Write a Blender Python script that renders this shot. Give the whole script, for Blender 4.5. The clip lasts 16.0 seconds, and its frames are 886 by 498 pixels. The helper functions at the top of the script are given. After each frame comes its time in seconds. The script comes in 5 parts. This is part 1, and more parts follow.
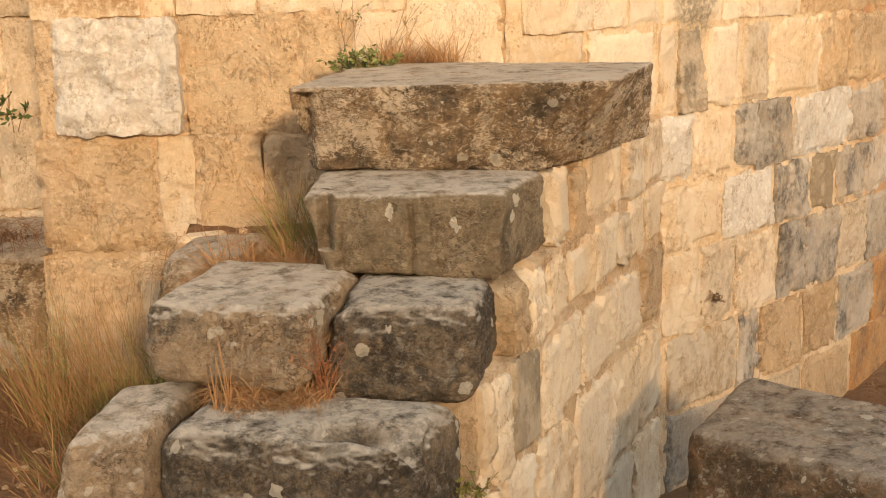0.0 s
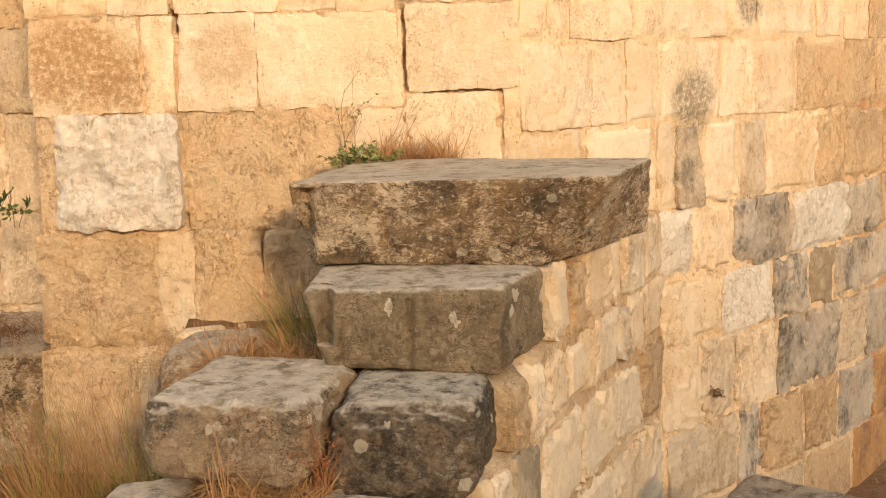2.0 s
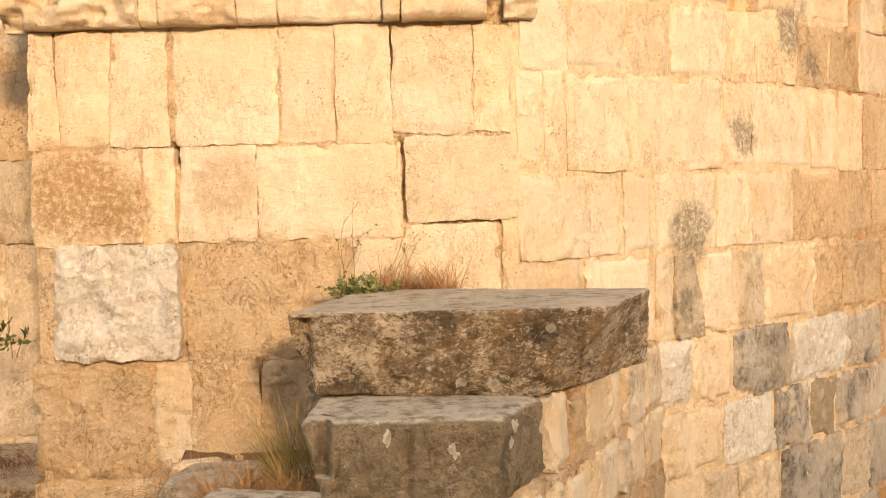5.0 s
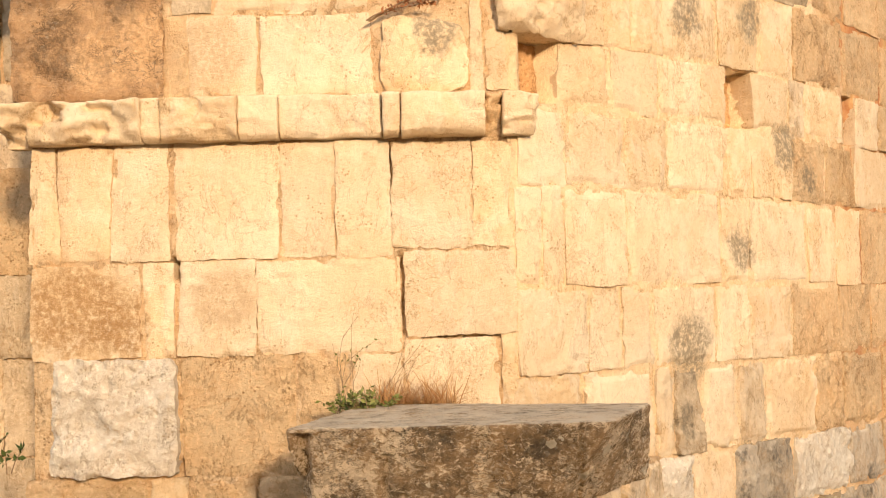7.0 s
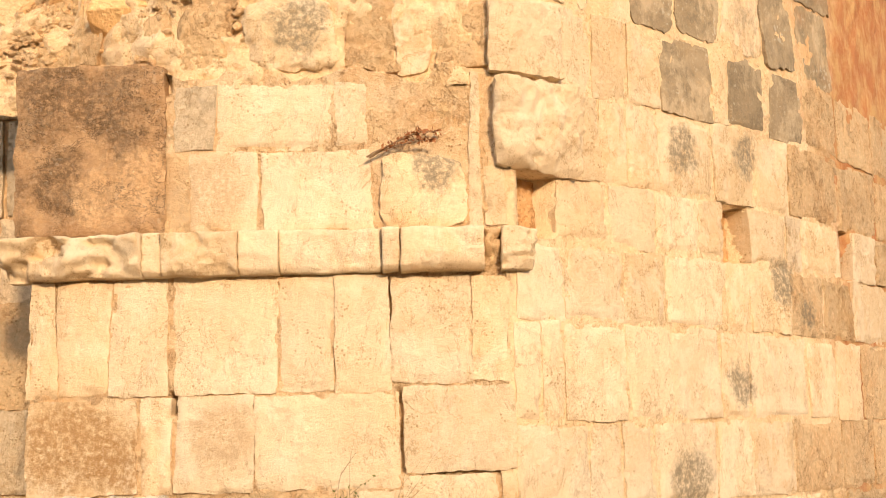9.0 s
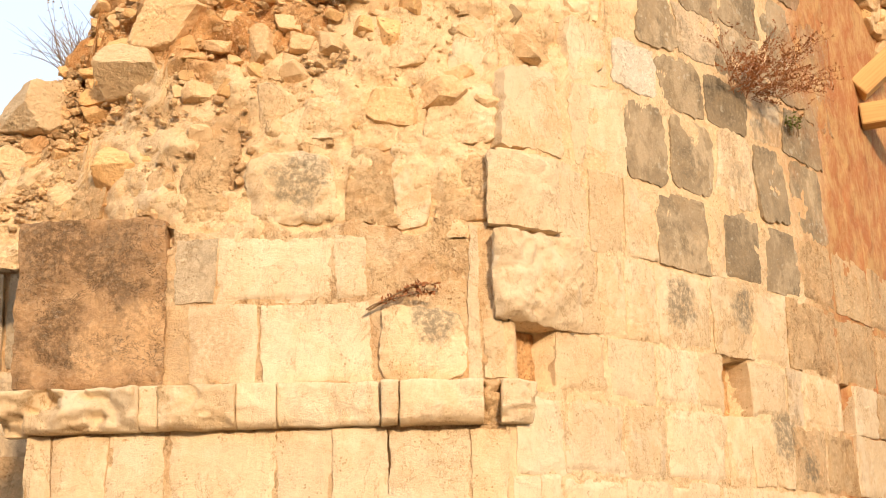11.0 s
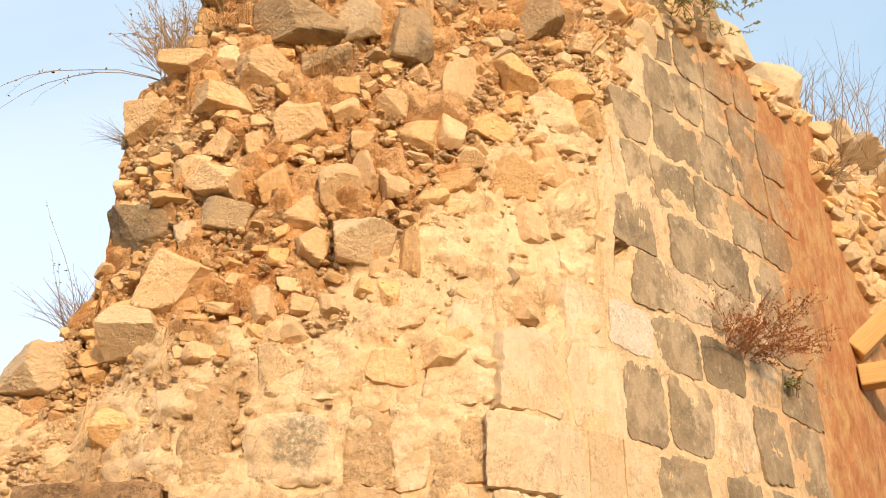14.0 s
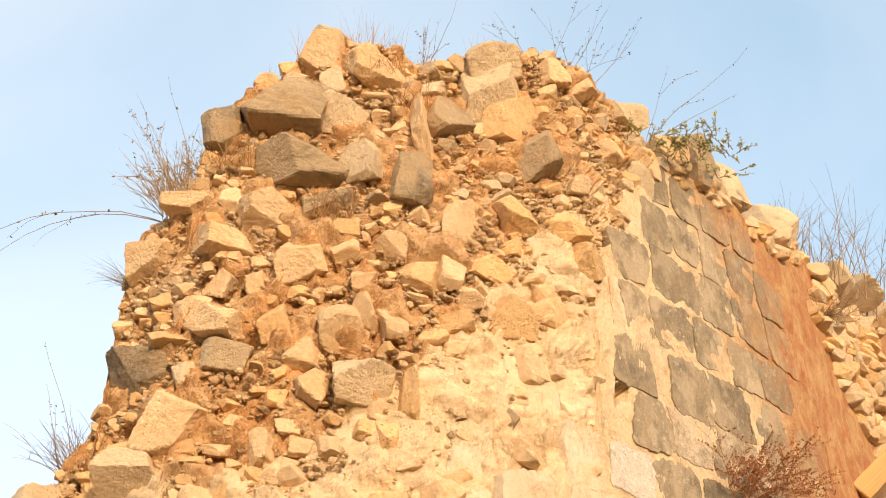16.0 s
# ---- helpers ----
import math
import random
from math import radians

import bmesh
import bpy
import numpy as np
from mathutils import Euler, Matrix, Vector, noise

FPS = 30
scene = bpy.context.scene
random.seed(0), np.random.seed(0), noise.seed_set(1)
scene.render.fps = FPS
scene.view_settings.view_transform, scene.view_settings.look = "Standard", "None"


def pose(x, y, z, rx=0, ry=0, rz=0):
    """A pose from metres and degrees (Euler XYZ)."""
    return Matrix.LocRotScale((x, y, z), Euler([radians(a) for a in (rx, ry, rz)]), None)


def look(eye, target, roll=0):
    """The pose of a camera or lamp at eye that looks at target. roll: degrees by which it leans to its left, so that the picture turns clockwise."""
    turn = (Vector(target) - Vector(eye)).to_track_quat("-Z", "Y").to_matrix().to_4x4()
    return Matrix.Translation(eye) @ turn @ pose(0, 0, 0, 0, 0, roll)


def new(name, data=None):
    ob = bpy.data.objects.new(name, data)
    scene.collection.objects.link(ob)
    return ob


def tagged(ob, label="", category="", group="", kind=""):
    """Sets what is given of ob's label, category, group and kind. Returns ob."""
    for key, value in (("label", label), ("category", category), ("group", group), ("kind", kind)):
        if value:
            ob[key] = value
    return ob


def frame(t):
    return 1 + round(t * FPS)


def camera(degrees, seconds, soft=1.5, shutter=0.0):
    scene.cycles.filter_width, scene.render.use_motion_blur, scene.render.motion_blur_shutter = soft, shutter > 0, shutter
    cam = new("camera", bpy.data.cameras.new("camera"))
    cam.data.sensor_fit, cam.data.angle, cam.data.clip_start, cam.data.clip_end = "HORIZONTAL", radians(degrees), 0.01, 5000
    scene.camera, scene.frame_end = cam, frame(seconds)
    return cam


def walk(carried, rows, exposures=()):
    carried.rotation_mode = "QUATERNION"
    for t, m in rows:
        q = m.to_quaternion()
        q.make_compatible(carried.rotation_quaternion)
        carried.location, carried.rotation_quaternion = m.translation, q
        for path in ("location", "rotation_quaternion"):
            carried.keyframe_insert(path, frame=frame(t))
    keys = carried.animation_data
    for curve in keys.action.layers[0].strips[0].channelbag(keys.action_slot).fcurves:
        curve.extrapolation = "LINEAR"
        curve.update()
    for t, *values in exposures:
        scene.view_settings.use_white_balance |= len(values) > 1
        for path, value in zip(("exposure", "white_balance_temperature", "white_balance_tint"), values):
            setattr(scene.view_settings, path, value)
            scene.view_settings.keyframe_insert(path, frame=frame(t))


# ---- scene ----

# ---- camera: it stands on one spot and tilts up ----
cam = camera(37.26, 16.0, soft=1.0)
EYE, TILT, LEAN = 1.7, 1.5, 1.4
ROWS = [
    (0.0, -13.8), (0.5, -12.71), (1.0, -11.62), (1.5, -10.57), (2.0, -9.67), (2.5, -8.9), (3.0, -8.13), (3.5, -7.31), (4.0, -6.3),
    (6.5, -0.27), (7.0, 0.99), (7.5, 2.36), (8.0, 3.83), (8.5, 5.31), (9.0, 6.85),
    (11.5, 15.28), (12.0, 17.13), (12.5, 19.07), (13.0, 21.07), (13.5, 23.0), (14.0, 24.83), (14.5, 26.51), (15.0, 28.03), (15.5, 29.58), (16.0, 30.97),
]
EXPOSURES = [(0.0, 0.02), (4.0, 0.04), (7.0, 0.08), (9.0, 0.07), (12.0, 0.03), (14.5, -0.01), (16.0, 0.0)]
walk(cam, [(t, pose(0, 0, EYE, 0, LEAN, 0) @ pose(0, 0, 0, 90 + TILT + pitch, 0, 0.06 - 0.22 * t / 16)) for t, pitch in ROWS], EXPOSURES)

# ---- world and sun: low warm evening sun from behind, a little to the right ----
SUN_EL, SUN_AZ = 16.0, 17.0
world = bpy.data.worlds.new("world")
scene.world = world
world.use_nodes = True
wt = world.node_tree
sky = wt.nodes.new("ShaderNodeTexSky")
sky.sky_type, sky.sun_disc = "NISHITA", False
sky.sun_elevation, sky.sun_rotation = radians(SUN_EL), radians(180 - SUN_AZ)
sky.air_density, sky.dust_density, sky.ozone_density = 1.0, 1.2, 1.0
# thin bright haze with soft cloud over the blue
tcw = wt.nodes.new("ShaderNodeTexCoord")
cloud = wt.nodes.new("ShaderNodeTexNoise")
cloud.inputs["Scale"].default_value, cloud.inputs["Detail"].default_value, cloud.inputs["Distortion"].default_value = 1.6, 5.0, 0.5
wt.links.new(tcw.outputs["Generated"], cloud.inputs["Vector"])
band = wt.nodes.new("ShaderNodeMapRange")
band.inputs["From Min"].default_value, band.inputs["From Max"].default_value = 0.42, 0.70
bank_side = wt.nodes.new("ShaderNodeSeparateXYZ")
wt.links.new(tcw.outputs["Generated"], bank_side.inputs[0])
drift = wt.nodes.new("ShaderNodeMath")
drift.operation = "MULTIPLY_ADD"
drift.inputs[1].default_value = -0.36
wt.links.new(bank_side.outputs["X"], drift.inputs[0])
wt.links.new(cloud.outputs["Fac"], drift.inputs[2])
wt.links.new(drift.outputs[0], band.inputs["Value"])
veil = wt.nodes.new("ShaderNodeMix")
veil.data_type = "RGBA"
veil.inputs[6].default_value, veil.inputs[7].default_value = (2.5, 3.4, 3.95, 1), (4.6, 4.8, 4.8, 1)
wt.links.new(band.outputs[0], veil.inputs[0])
toward = Vector((math.sin(radians(SUN_AZ)) * math.cos(radians(SUN_EL)), -math.cos(radians(SUN_AZ)) * math.cos(radians(SUN_EL)), math.sin(radians(SUN_EL))))
nearness = wt.nodes.new("ShaderNodeVectorMath")
nearness.operation = "DOT_PRODUCT"
nearness.inputs[1].default_value = toward
wt.links.new(tcw.outputs["Generated"], nearness.inputs[0])
glow = wt.nodes.new("ShaderNodeMapRange")
glow.inputs["From Min"].default_value, glow.inputs["From Max"].default_value = 0.1, 1.0
wt.links.new(nearness.outputs["Value"], glow.inputs["Value"])
haze = wt.nodes.new("ShaderNodeMix")
haze.data_type = "RGBA"
wt.links.new(glow.outputs[0], haze.inputs[0])
wt.links.new(veil.outputs[2], haze.inputs[6])
haze.inputs[7].default_value = (6.8, 5.1, 3.5, 1)
total = wt.nodes.new("ShaderNodeMix")
total.data_type, total.blend_type = "RGBA", "ADD"
total.inputs[0].default_value = 1.0
wt.links.new(sky.outputs[0], total.inputs[6])
wt.links.new(haze.outputs[2], total.inputs[7])
wt.links.new(total.outputs[2], wt.nodes["Background"].inputs[0])
wt.nodes["Background"].inputs[1].default_value = 0.14
sun = new("sun", bpy.data.lights.new("sun", "SUN"))
sun.data.energy, sun.data.angle, sun.data.color = 3.9, radians(5.5), (1.0, 0.70, 0.43)
sun.matrix_world = look(toward * 30, (0, 0, 0))


# plan of the walls: the pier's slightly bowed face, then the long wall that turns away from it
def pier_y(x):
    return 3.60 + (x + 0.4) ** 2 / 16


STEP = 0.01
LONG = [(0.2, pier_y(0.2))]
for i in range(600):
    h = radians(max(55 - 9 * i * STEP, 34))
    LONG.append((LONG[-1][0] + math.sin(h) * STEP, LONG[-1][1] + math.cos(h) * STEP))


def at_wall(v, z, out=0.0):
    """A point of the walls' face: v metres along (x on the pier up to 0.2, then the way along the long wall), out metres proud of it."""
    if v <= 0.2:
        slope = (v + 0.4) / 8
        n = math.hypot(1, slope)
        return (v + out * slope / n, pier_y(v) - out / n, z)
    s = min(v - 0.2, 5.9)
    i = int(s / STEP)
    k = s / STEP - i
    a, b = LONG[i], LONG[i + 1]
    h = radians(max(55 - 9 * s, 34))
    return (a[0] + k * (b[0] - a[0]) + out * math.cos(h), a[1] + k * (b[1] - a[1]) - out * math.sin(h), z)


# ---- materials ----
def nodes_of(name):
    m = bpy.data.materials.new(name)
    m.use_nodes = True
    return m, m.node_tree, m.node_tree.nodes["Principled BSDF"]


def add(nt, kind, **values):
    n = nt.nodes.new(kind)
    for k, v in values.items():
        n.inputs[k].default_value = v
    return n


def mixed(nt, fac, a, b):
    """Colour mix: fac a socket or number, a and b sockets or colours."""
    n = nt.nodes.new("ShaderNodeMix")
    n.data_type = "RGBA"
    for i, v in ((0, fac), (6, a), (7, b)):
        if isinstance(v, bpy.types.NodeSocket):
            nt.links.new(v, n.inputs[i])
        else:
            n.inputs[i].default_value = (*v, 1) if isinstance(v, tuple) else v
    return n.outputs[2]


def ramp(nt, src, lo, hi, top=1.0):
    n = nt.nodes.new("ShaderNodeMapRange")
    n.inputs["From Min"].default_value, n.inputs["From Max"].default_value = lo, hi
    n.inputs["To Max"].default_value = top
    nt.links.new(src, n.inputs["Value"])
    return n.outputs[0]


def maths(nt, op, a, b):
    n = nt.nodes.new("ShaderNodeMath")
    n.operation = op
    for i, v in enumerate((a, b)):
        if isinstance(v, bpy.types.NodeSocket):
            nt.links.new(v, n.inputs[i])
        else:
            n.inputs[i].default_value = v
    return n.outputs[0]


# old stains on the walls: way along, height, radius and kind (lichen grey, rust brown, washed pale)
STAINS = ((0.92, 1.55, 0.11, "grey"), (1.20, 1.86, 0.075, "grey"), (1.23, 1.18, 0.09, "grey"), (0.95, 2.60, 0.085, "grey"), (1.30, 2.63, 0.085, "grey"), (1.50, 2.22, 0.085, "grey"), (1.66, 2.12, 0.06, "grey"),
          (-0.38, 2.88, 0.10, "grey"), (0.0, 2.46, 0.075, "grey"), (-1.02, 1.71, 0.16, "brown"), (-0.88, 1.66, 0.09, "brown"), (-0.64, 2.40, 0.12, "dun"), (-0.60, 1.73, 0.09, "dun"), (0.88, 1.33, 0.06, "grey"),
          (-1.08, 2.69, 0.12, "umber"), (-0.92, 2.66, 0.10, "umber"), (-1.06, 2.44, 0.10, "umber"), (-0.86, 2.55, 0.06, "umber"), (-0.81, 2.43, 0.11, "rusty"), (-0.96, 2.40, 0.07, "rusty"))
STAIN_TONES = {"grey": (0.27, 0.225, 0.155), "brown": (0.40, 0.235, 0.10), "dun": (0.60, 0.44, 0.27), "umber": (0.15, 0.092, 0.048), "rusty": (0.66, 0.43, 0.23)}


def stone(name, c1, c2, earth=(0.45, 0.2, 0.07), earth_amt=0.3, dark=(0.12, 0.11, 0.09), dark_amt=0.0, streak=0.0, lichen=0.0,
          rough=0.9, bump=0.6, vary=0.35, islands=False, cracks=1.0, mottle=1.0, top_pale=0.0, flaked=0.5, fleck=0.0, rust=None, veins=0.5, spots=0.0, stained=False, wash_amt=0.0, wash_tone=(0.86, 0.75, 0.56), speckle=0.38, wash_at=0.50):
    m, nt, bsdf = nodes_of(name)
    tc = nt.nodes.new("ShaderNodeTexCoord")
    info = nt.nodes.new("ShaderNodeObjectInfo")
    rnd = info.outputs["Random"]
    if islands:
        rnd = nt.nodes.new("ShaderNodeNewGeometry").outputs["Random Per Island"]
    shift = nt.nodes.new("ShaderNodeVectorMath")
    shift.operation = "ADD"
    comb = nt.nodes.new("ShaderNodeCombineXYZ")
    big = maths(nt, "MULTIPLY", info.outputs["Random"], 37.0)
    for i in range(3):
        nt.links.new(big, comb.inputs[i])
    nt.links.new(tc.outputs["Object"], shift.inputs[0])
    nt.links.new(comb.outputs[0], shift.inputs[1])
    at = shift.outputs[0]

    def tex(scale, detail=5.0, roughness=0.55, distortion=0.0, squash=None):
        n = add(nt, "ShaderNodeTexNoise", Scale=scale, Detail=detail, Roughness=roughness, Distortion=distortion)
        src = at
        if squash:
            mp = nt.nodes.new("ShaderNodeMapping")
            mp.inputs["Scale"].default_value = squash
            nt.links.new(at, mp.inputs[0])
            src = mp.outputs[0]
        nt.links.new(src, n.inputs["Vector"])
        return n.outputs["Fac"]

    place = nt.nodes.new("ShaderNodeNewGeometry").outputs["Position"]

    def across(scale, detail=5.0, roughness=0.6, distortion=0.3):
        # weathering that runs on over the joints from stone to stone
        n = add(nt, "ShaderNodeTexNoise", Scale=scale, Detail=detail, Roughness=roughness, Distortion=distortion)
        nt.links.new(place, n.inputs["Vector"])
        return n.outputs["Fac"]

    large, mid, fine, grain = across(4.2, 5), tex(17, 6, 0.7, 0.4), tex(75, 5, 0.75), tex(270, 3, 0.7)
    wash = across(7.5, 7, 0.7, 0.5)
    col = mixed(nt, ramp(nt, large, 0.38, 0.62), c1, c2)
    col = mixed(nt, ramp(nt, maths(nt, "ADD", maths(nt, "MULTIPLY", mid, 0.45), maths(nt, "MULTIPLY", wash, 0.55)), 0.47, 0.70, earth_amt), col, earth)
    pale = tuple(min(1.0, c * 1.25 + 0.05) for c in c1)
    col = mixed(nt, ramp(nt, fine, 0.53, 0.58, min(0.85, 0.50 * mottle)), col, pale)
    deep = tuple(0.30 * a + 0.58 * b for a, b in zip(c2, earth))
    worn = ramp(nt, across(8.5, 5, 0.65, 0.4), 0.40, 0.60, min(0.95, 0.75 * mottle))
    col = mixed(nt, maths(nt, "MULTIPLY", worn, ramp(nt, tex(1.0, 6, 0.8, 0.4, (40, 40, 56)), 0.545, 0.60, 1.0)), col, deep)
    # small pits with brown dirt in them
    pitv = add(nt, "ShaderNodeTexVoronoi", Scale=85.0)
    nt.links.new(at, pitv.inputs["Vector"])
    pit = maths(nt, "MULTIPLY", ramp(nt, pitv.outputs["Distance"], 0.34, 0.20), ramp(nt, across(13, 4, 0.6), 0.54, 0.64))
    col = mixed(nt, maths(nt, "MULTIPLY", pit, 0.65), col, tuple(0.6 * e for e in earth))
    vor = add(nt, "ShaderNodeTexVoronoi", Scale=7.0)
    vor.feature = "DISTANCE_TO_EDGE"
    bend = nt.nodes.new("ShaderNodeVectorMath")
    bend.operation = "MULTIPLY_ADD"
    wav = add(nt, "ShaderNodeTexNoise", Scale=13.0, Detail=5.0, Roughness=0.65)
    nt.links.new(at, wav.inputs["Vector"])
    nt.links.new(wav.outputs["Color"], bend.inputs[0])
    bend.inputs[1].default_value = (0.16, 0.16, 0.16)
    nt.links.new(at, bend.inputs[2])
    nt.links.new(bend.outputs[0], vor.inputs["Vector"])
    crack = maths(nt, "MULTIPLY", ramp(nt, vor.outputs["Distance"], 0.022, 0.0), ramp(nt, tex(6.0, 3), 0.50, 0.60))
    col = mixed(nt, maths(nt, "MULTIPLY", crack, 0.7 * cracks), col, deep)
    # fine upright fissures
    vein = maths(nt, "ABSOLUTE", maths(nt, "SUBTRACT", tex(1.0, 7, 0.68, 0.5, (15, 15, 7)), 0.5), 0.0)
    vein = maths(nt, "MULTIPLY", ramp(nt, vein, 0.012, 0.003), ramp(nt, across(6, 4, 0.6), 0.46, 0.54))
    col = mixed(nt, maths(nt, "MULTIPLY", vein, veins), col, tuple(0.55 * e for e in earth))
    # fine speckle of the grain
    col = mixed(nt, ramp(nt, tex(150, 3, 0.8), 0.52, 0.70, speckle), col, tuple(0.72 * a * b ** 0.25 for a, b in zip(c2, earth)))
    # short broken fissures and flaked edges
    ridge = maths(nt, "ABSOLUTE", maths(nt, "SUBTRACT", tex(15, 8, 0.72, 0.5), 0.5), 0.0)
    split = maths(nt, "MULTIPLY", ramp(nt, ridge, 0.013, 0.003), ramp(nt, tex(9.0, 4, 0.6), 0.46, 0.54))
    col = mixed(nt, maths(nt, "MULTIPLY", split, 0.8 * flaked), col, tuple(0.55 * e for e in earth))
    if dark_amt:
        patch = ramp(nt, maths(nt, "ADD", maths(nt, "MULTIPLY", tex(6, 6, 0.6, 0.6), 0.4), maths(nt, "MULTIPLY", across(5.5, 7, 0.65, 0.6), 0.6)), 0.66 - 0.34 * dark_amt, 0.76 - 0.34 * dark_amt)
        speck = ramp(nt, tex(45, 5, 0.75), 0.30, 0.55)
        col = mixed(nt, maths(nt, "MULTIPLY", patch, maths(nt, "MULTIPLY", speck, 0.92)), col, dark)
    if wash_amt:
        # pale lime wash left in ragged patches and runs
        w = maths(nt, "ADD", maths(nt, "MULTIPLY", across(3.2, 7, 0.68, 0.5), 0.6), maths(nt, "MULTIPLY", tex(1.0, 6, 0.7, 0.3, (19, 19, 11)), 0.4))
        col = mixed(nt, ramp(nt, w, wash_at, wash_at + 0.06, wash_amt), col, wash_tone)
    if stained:
        bent = nt.nodes.new("ShaderNodeVectorMath")
        bent.operation = "MULTIPLY_ADD"
        wn = add(nt, "ShaderNodeTexNoise", Scale=10.0, Detail=8.0, Roughness=0.75)
        nt.links.new(place, wn.inputs["Vector"])
        nt.links.new(wn.outputs["Color"], bent.inputs[0])
        bent.inputs[1].default_value = (0.20, 0.20, 0.20)
        nt.links.new(place, bent.inputs[2])
        spread = ramp(nt, tex(60, 5, 0.8), 0.34, 0.56)
        for v, z, radius, kind in STAINS:
            n = nt.nodes.new("ShaderNodeVectorMath")
            n.operation = "DISTANCE"
            nt.links.new(bent.outputs[0], n.inputs[0])
            n.inputs[1].default_value = Vector(at_wall(v, z)) + Vector((0.10, 0.10, 0.10))
            col = mixed(nt, maths(nt, "MULTIPLY", ramp(nt, n.outputs["Value"], 1.12 * radius, 0.72 * radius, 0.9), spread), col, STAIN_TONES[kind])
    if rust:
        # rusty water stains that begin along the wall
        sx = nt.nodes.new("ShaderNodeSeparateXYZ")
        nt.links.new(place, sx.inputs[0])
        k = maths(nt, "ADD", sx.outputs["X"], maths(nt, "MULTIPLY", maths(nt, "SUBTRACT", across(3.0, 6, 0.65, 0.4), 0.5), 1.0))
        k = maths(nt, "ADD", k, maths(nt, "MULTIPLY", sx.outputs["Z"], 0.10))
        col = mixed(nt, ramp(nt, k, rust[0], rust[1], 0.85), col, mixed(nt, ramp(nt, maths(nt, "ADD", maths(nt, "MULTIPLY", wash, 0.6), maths(nt, "MULTIPLY", tex(1.0, 7, 0.75, 0.5, (20, 20, 9)), 0.6)), 0.53, 0.68), (0.46, 0.15, 0.04), (0.60, 0.35, 0.14)))
    if streak:
        s = ramp(nt, tex(1.0, 7, 0.75, 0.3, (55, 55, 17)), 0.50, 0.62, streak)
        col = mixed(nt, s, col, tuple(0.5 * a + 0.5 * b for a, b in zip(pale, c1)))
    if lichen:
        v = add(nt, "ShaderNodeTexVoronoi", Scale=38.0)
        wob = nt.nodes.new("ShaderNodeVectorMath")
        wob.operation = "ADD"
        cn = add(nt, "ShaderNodeTexNoise", Scale=60.0)
        nt.links.new(at, cn.inputs["Vector"])
        sc = nt.nodes.new("ShaderNodeVectorMath")
        sc.operation = "SCALE"
        sc.inputs["Scale"].default_value = 0.03
        nt.links.new(cn.outputs["Color"], sc.inputs[0])
        nt.links.new(at, wob.inputs[0])
        nt.links.new(sc.outputs[0], wob.inputs[1])
        nt.links.new(wob.outputs[0], v.inputs["Vector"])
        spot = maths(nt, "LESS_THAN", v.outputs["Distance"], maths(nt, "MULTIPLY", ramp(nt, tex(9, 3), 0.45, 0.75), 0.5))
        col = mixed(nt, maths(nt, "MULTIPLY", spot, lichen), col, (0.62, 0.58, 0.46))
        crust = ramp(nt, tex(60, 7, 0.85), 0.55, 0.60, 0.85 * lichen)
        col = mixed(nt, crust, col, (0.66, 0.56, 0.40))
    if fleck:
        # pale broken flecks, longer than high, and dark seams between them
        f = ramp(nt, maths(nt, "ADD", maths(nt, "MULTIPLY", tex(1.0, 7, 0.8, 0.8, (62, 62, 105)), 0.55), maths(nt, "MULTIPLY", wash, 0.45)), 0.495, 0.53, fleck)
        col = mixed(nt, f, col, (0.80, 0.645, 0.44))
        seam = maths(nt, "ABSOLUTE", maths(nt, "SUBTRACT", tex(1.0, 6, 0.7, 0.8, (20, 20, 30)), 0.5), 0.0)
        col = mixed(nt, maths(nt, "MULTIPLY", ramp(nt, seam, 0.022, 0.0), ramp(nt, tex(9, 3), 0.42, 0.55, 0.85)), col, (0.09, 0.06, 0.035))
    if spots:
        # sparse round crusts of pale lichen
        v = add(nt, "ShaderNodeTexVoronoi", Scale=15.0)
        wn = add(nt, "ShaderNodeTexNoise", Scale=45.0, Detail=4.0)
        nt.links.new(at, wn.inputs["Vector"])
        wv = nt.nodes.new("ShaderNodeVectorMath")
        wv.operation = "MULTIPLY_ADD"
        nt.links.new(wn.outputs["Color"], wv.inputs[0])
        wv.inputs[1].default_value = (0.035, 0.035, 0.035)
        nt.links.new(at, wv.inputs[2])
        nt.links.new(wv.outputs[0], v.inputs["Vector"])
        sizes = nt.nodes.new("ShaderNodeSeparateXYZ")
        nt.links.new(v.outputs["Color"], sizes.inputs[0])
        on = maths(nt, "LESS_THAN", v.outputs["Distance"], ramp(nt, sizes.outputs["X"], 0.40, 1.0, 0.30))
        col = mixed(nt, maths(nt, "MULTIPLY", on, spots), col, (0.70, 0.62, 0.46))
    if top_pale:
        # patchy paler tone over upward faces
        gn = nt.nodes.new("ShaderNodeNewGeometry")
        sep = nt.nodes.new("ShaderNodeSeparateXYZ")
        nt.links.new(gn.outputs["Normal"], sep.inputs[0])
        topside = maths(nt, "MULTIPLY", ramp(nt, sep.outputs["Z"], 0.5, 0.85), ramp(nt, tex(20, 7, 0.75), 0.36, 0.54, top_pale))
        col = mixed(nt, topside, col, (0.74, 0.64, 0.49))
    hsv = nt.nodes.new("ShaderNodeHueSaturation")
    nt.links.new(col, hsv.inputs["Color"])
    nt.links.new(ramp(nt, rnd, 0, 1), hsv.inputs["Value"])
    nt.nodes[-1].inputs["To Min"].default_value, nt.nodes[-1].inputs["To Max"].default_value = 1 - vary / 2, 1 + vary / 2
    nt.links.new(hsv.outputs[0], bsdf.inputs["Base Color"])
    bsdf.inputs["Roughness"].default_value = rough
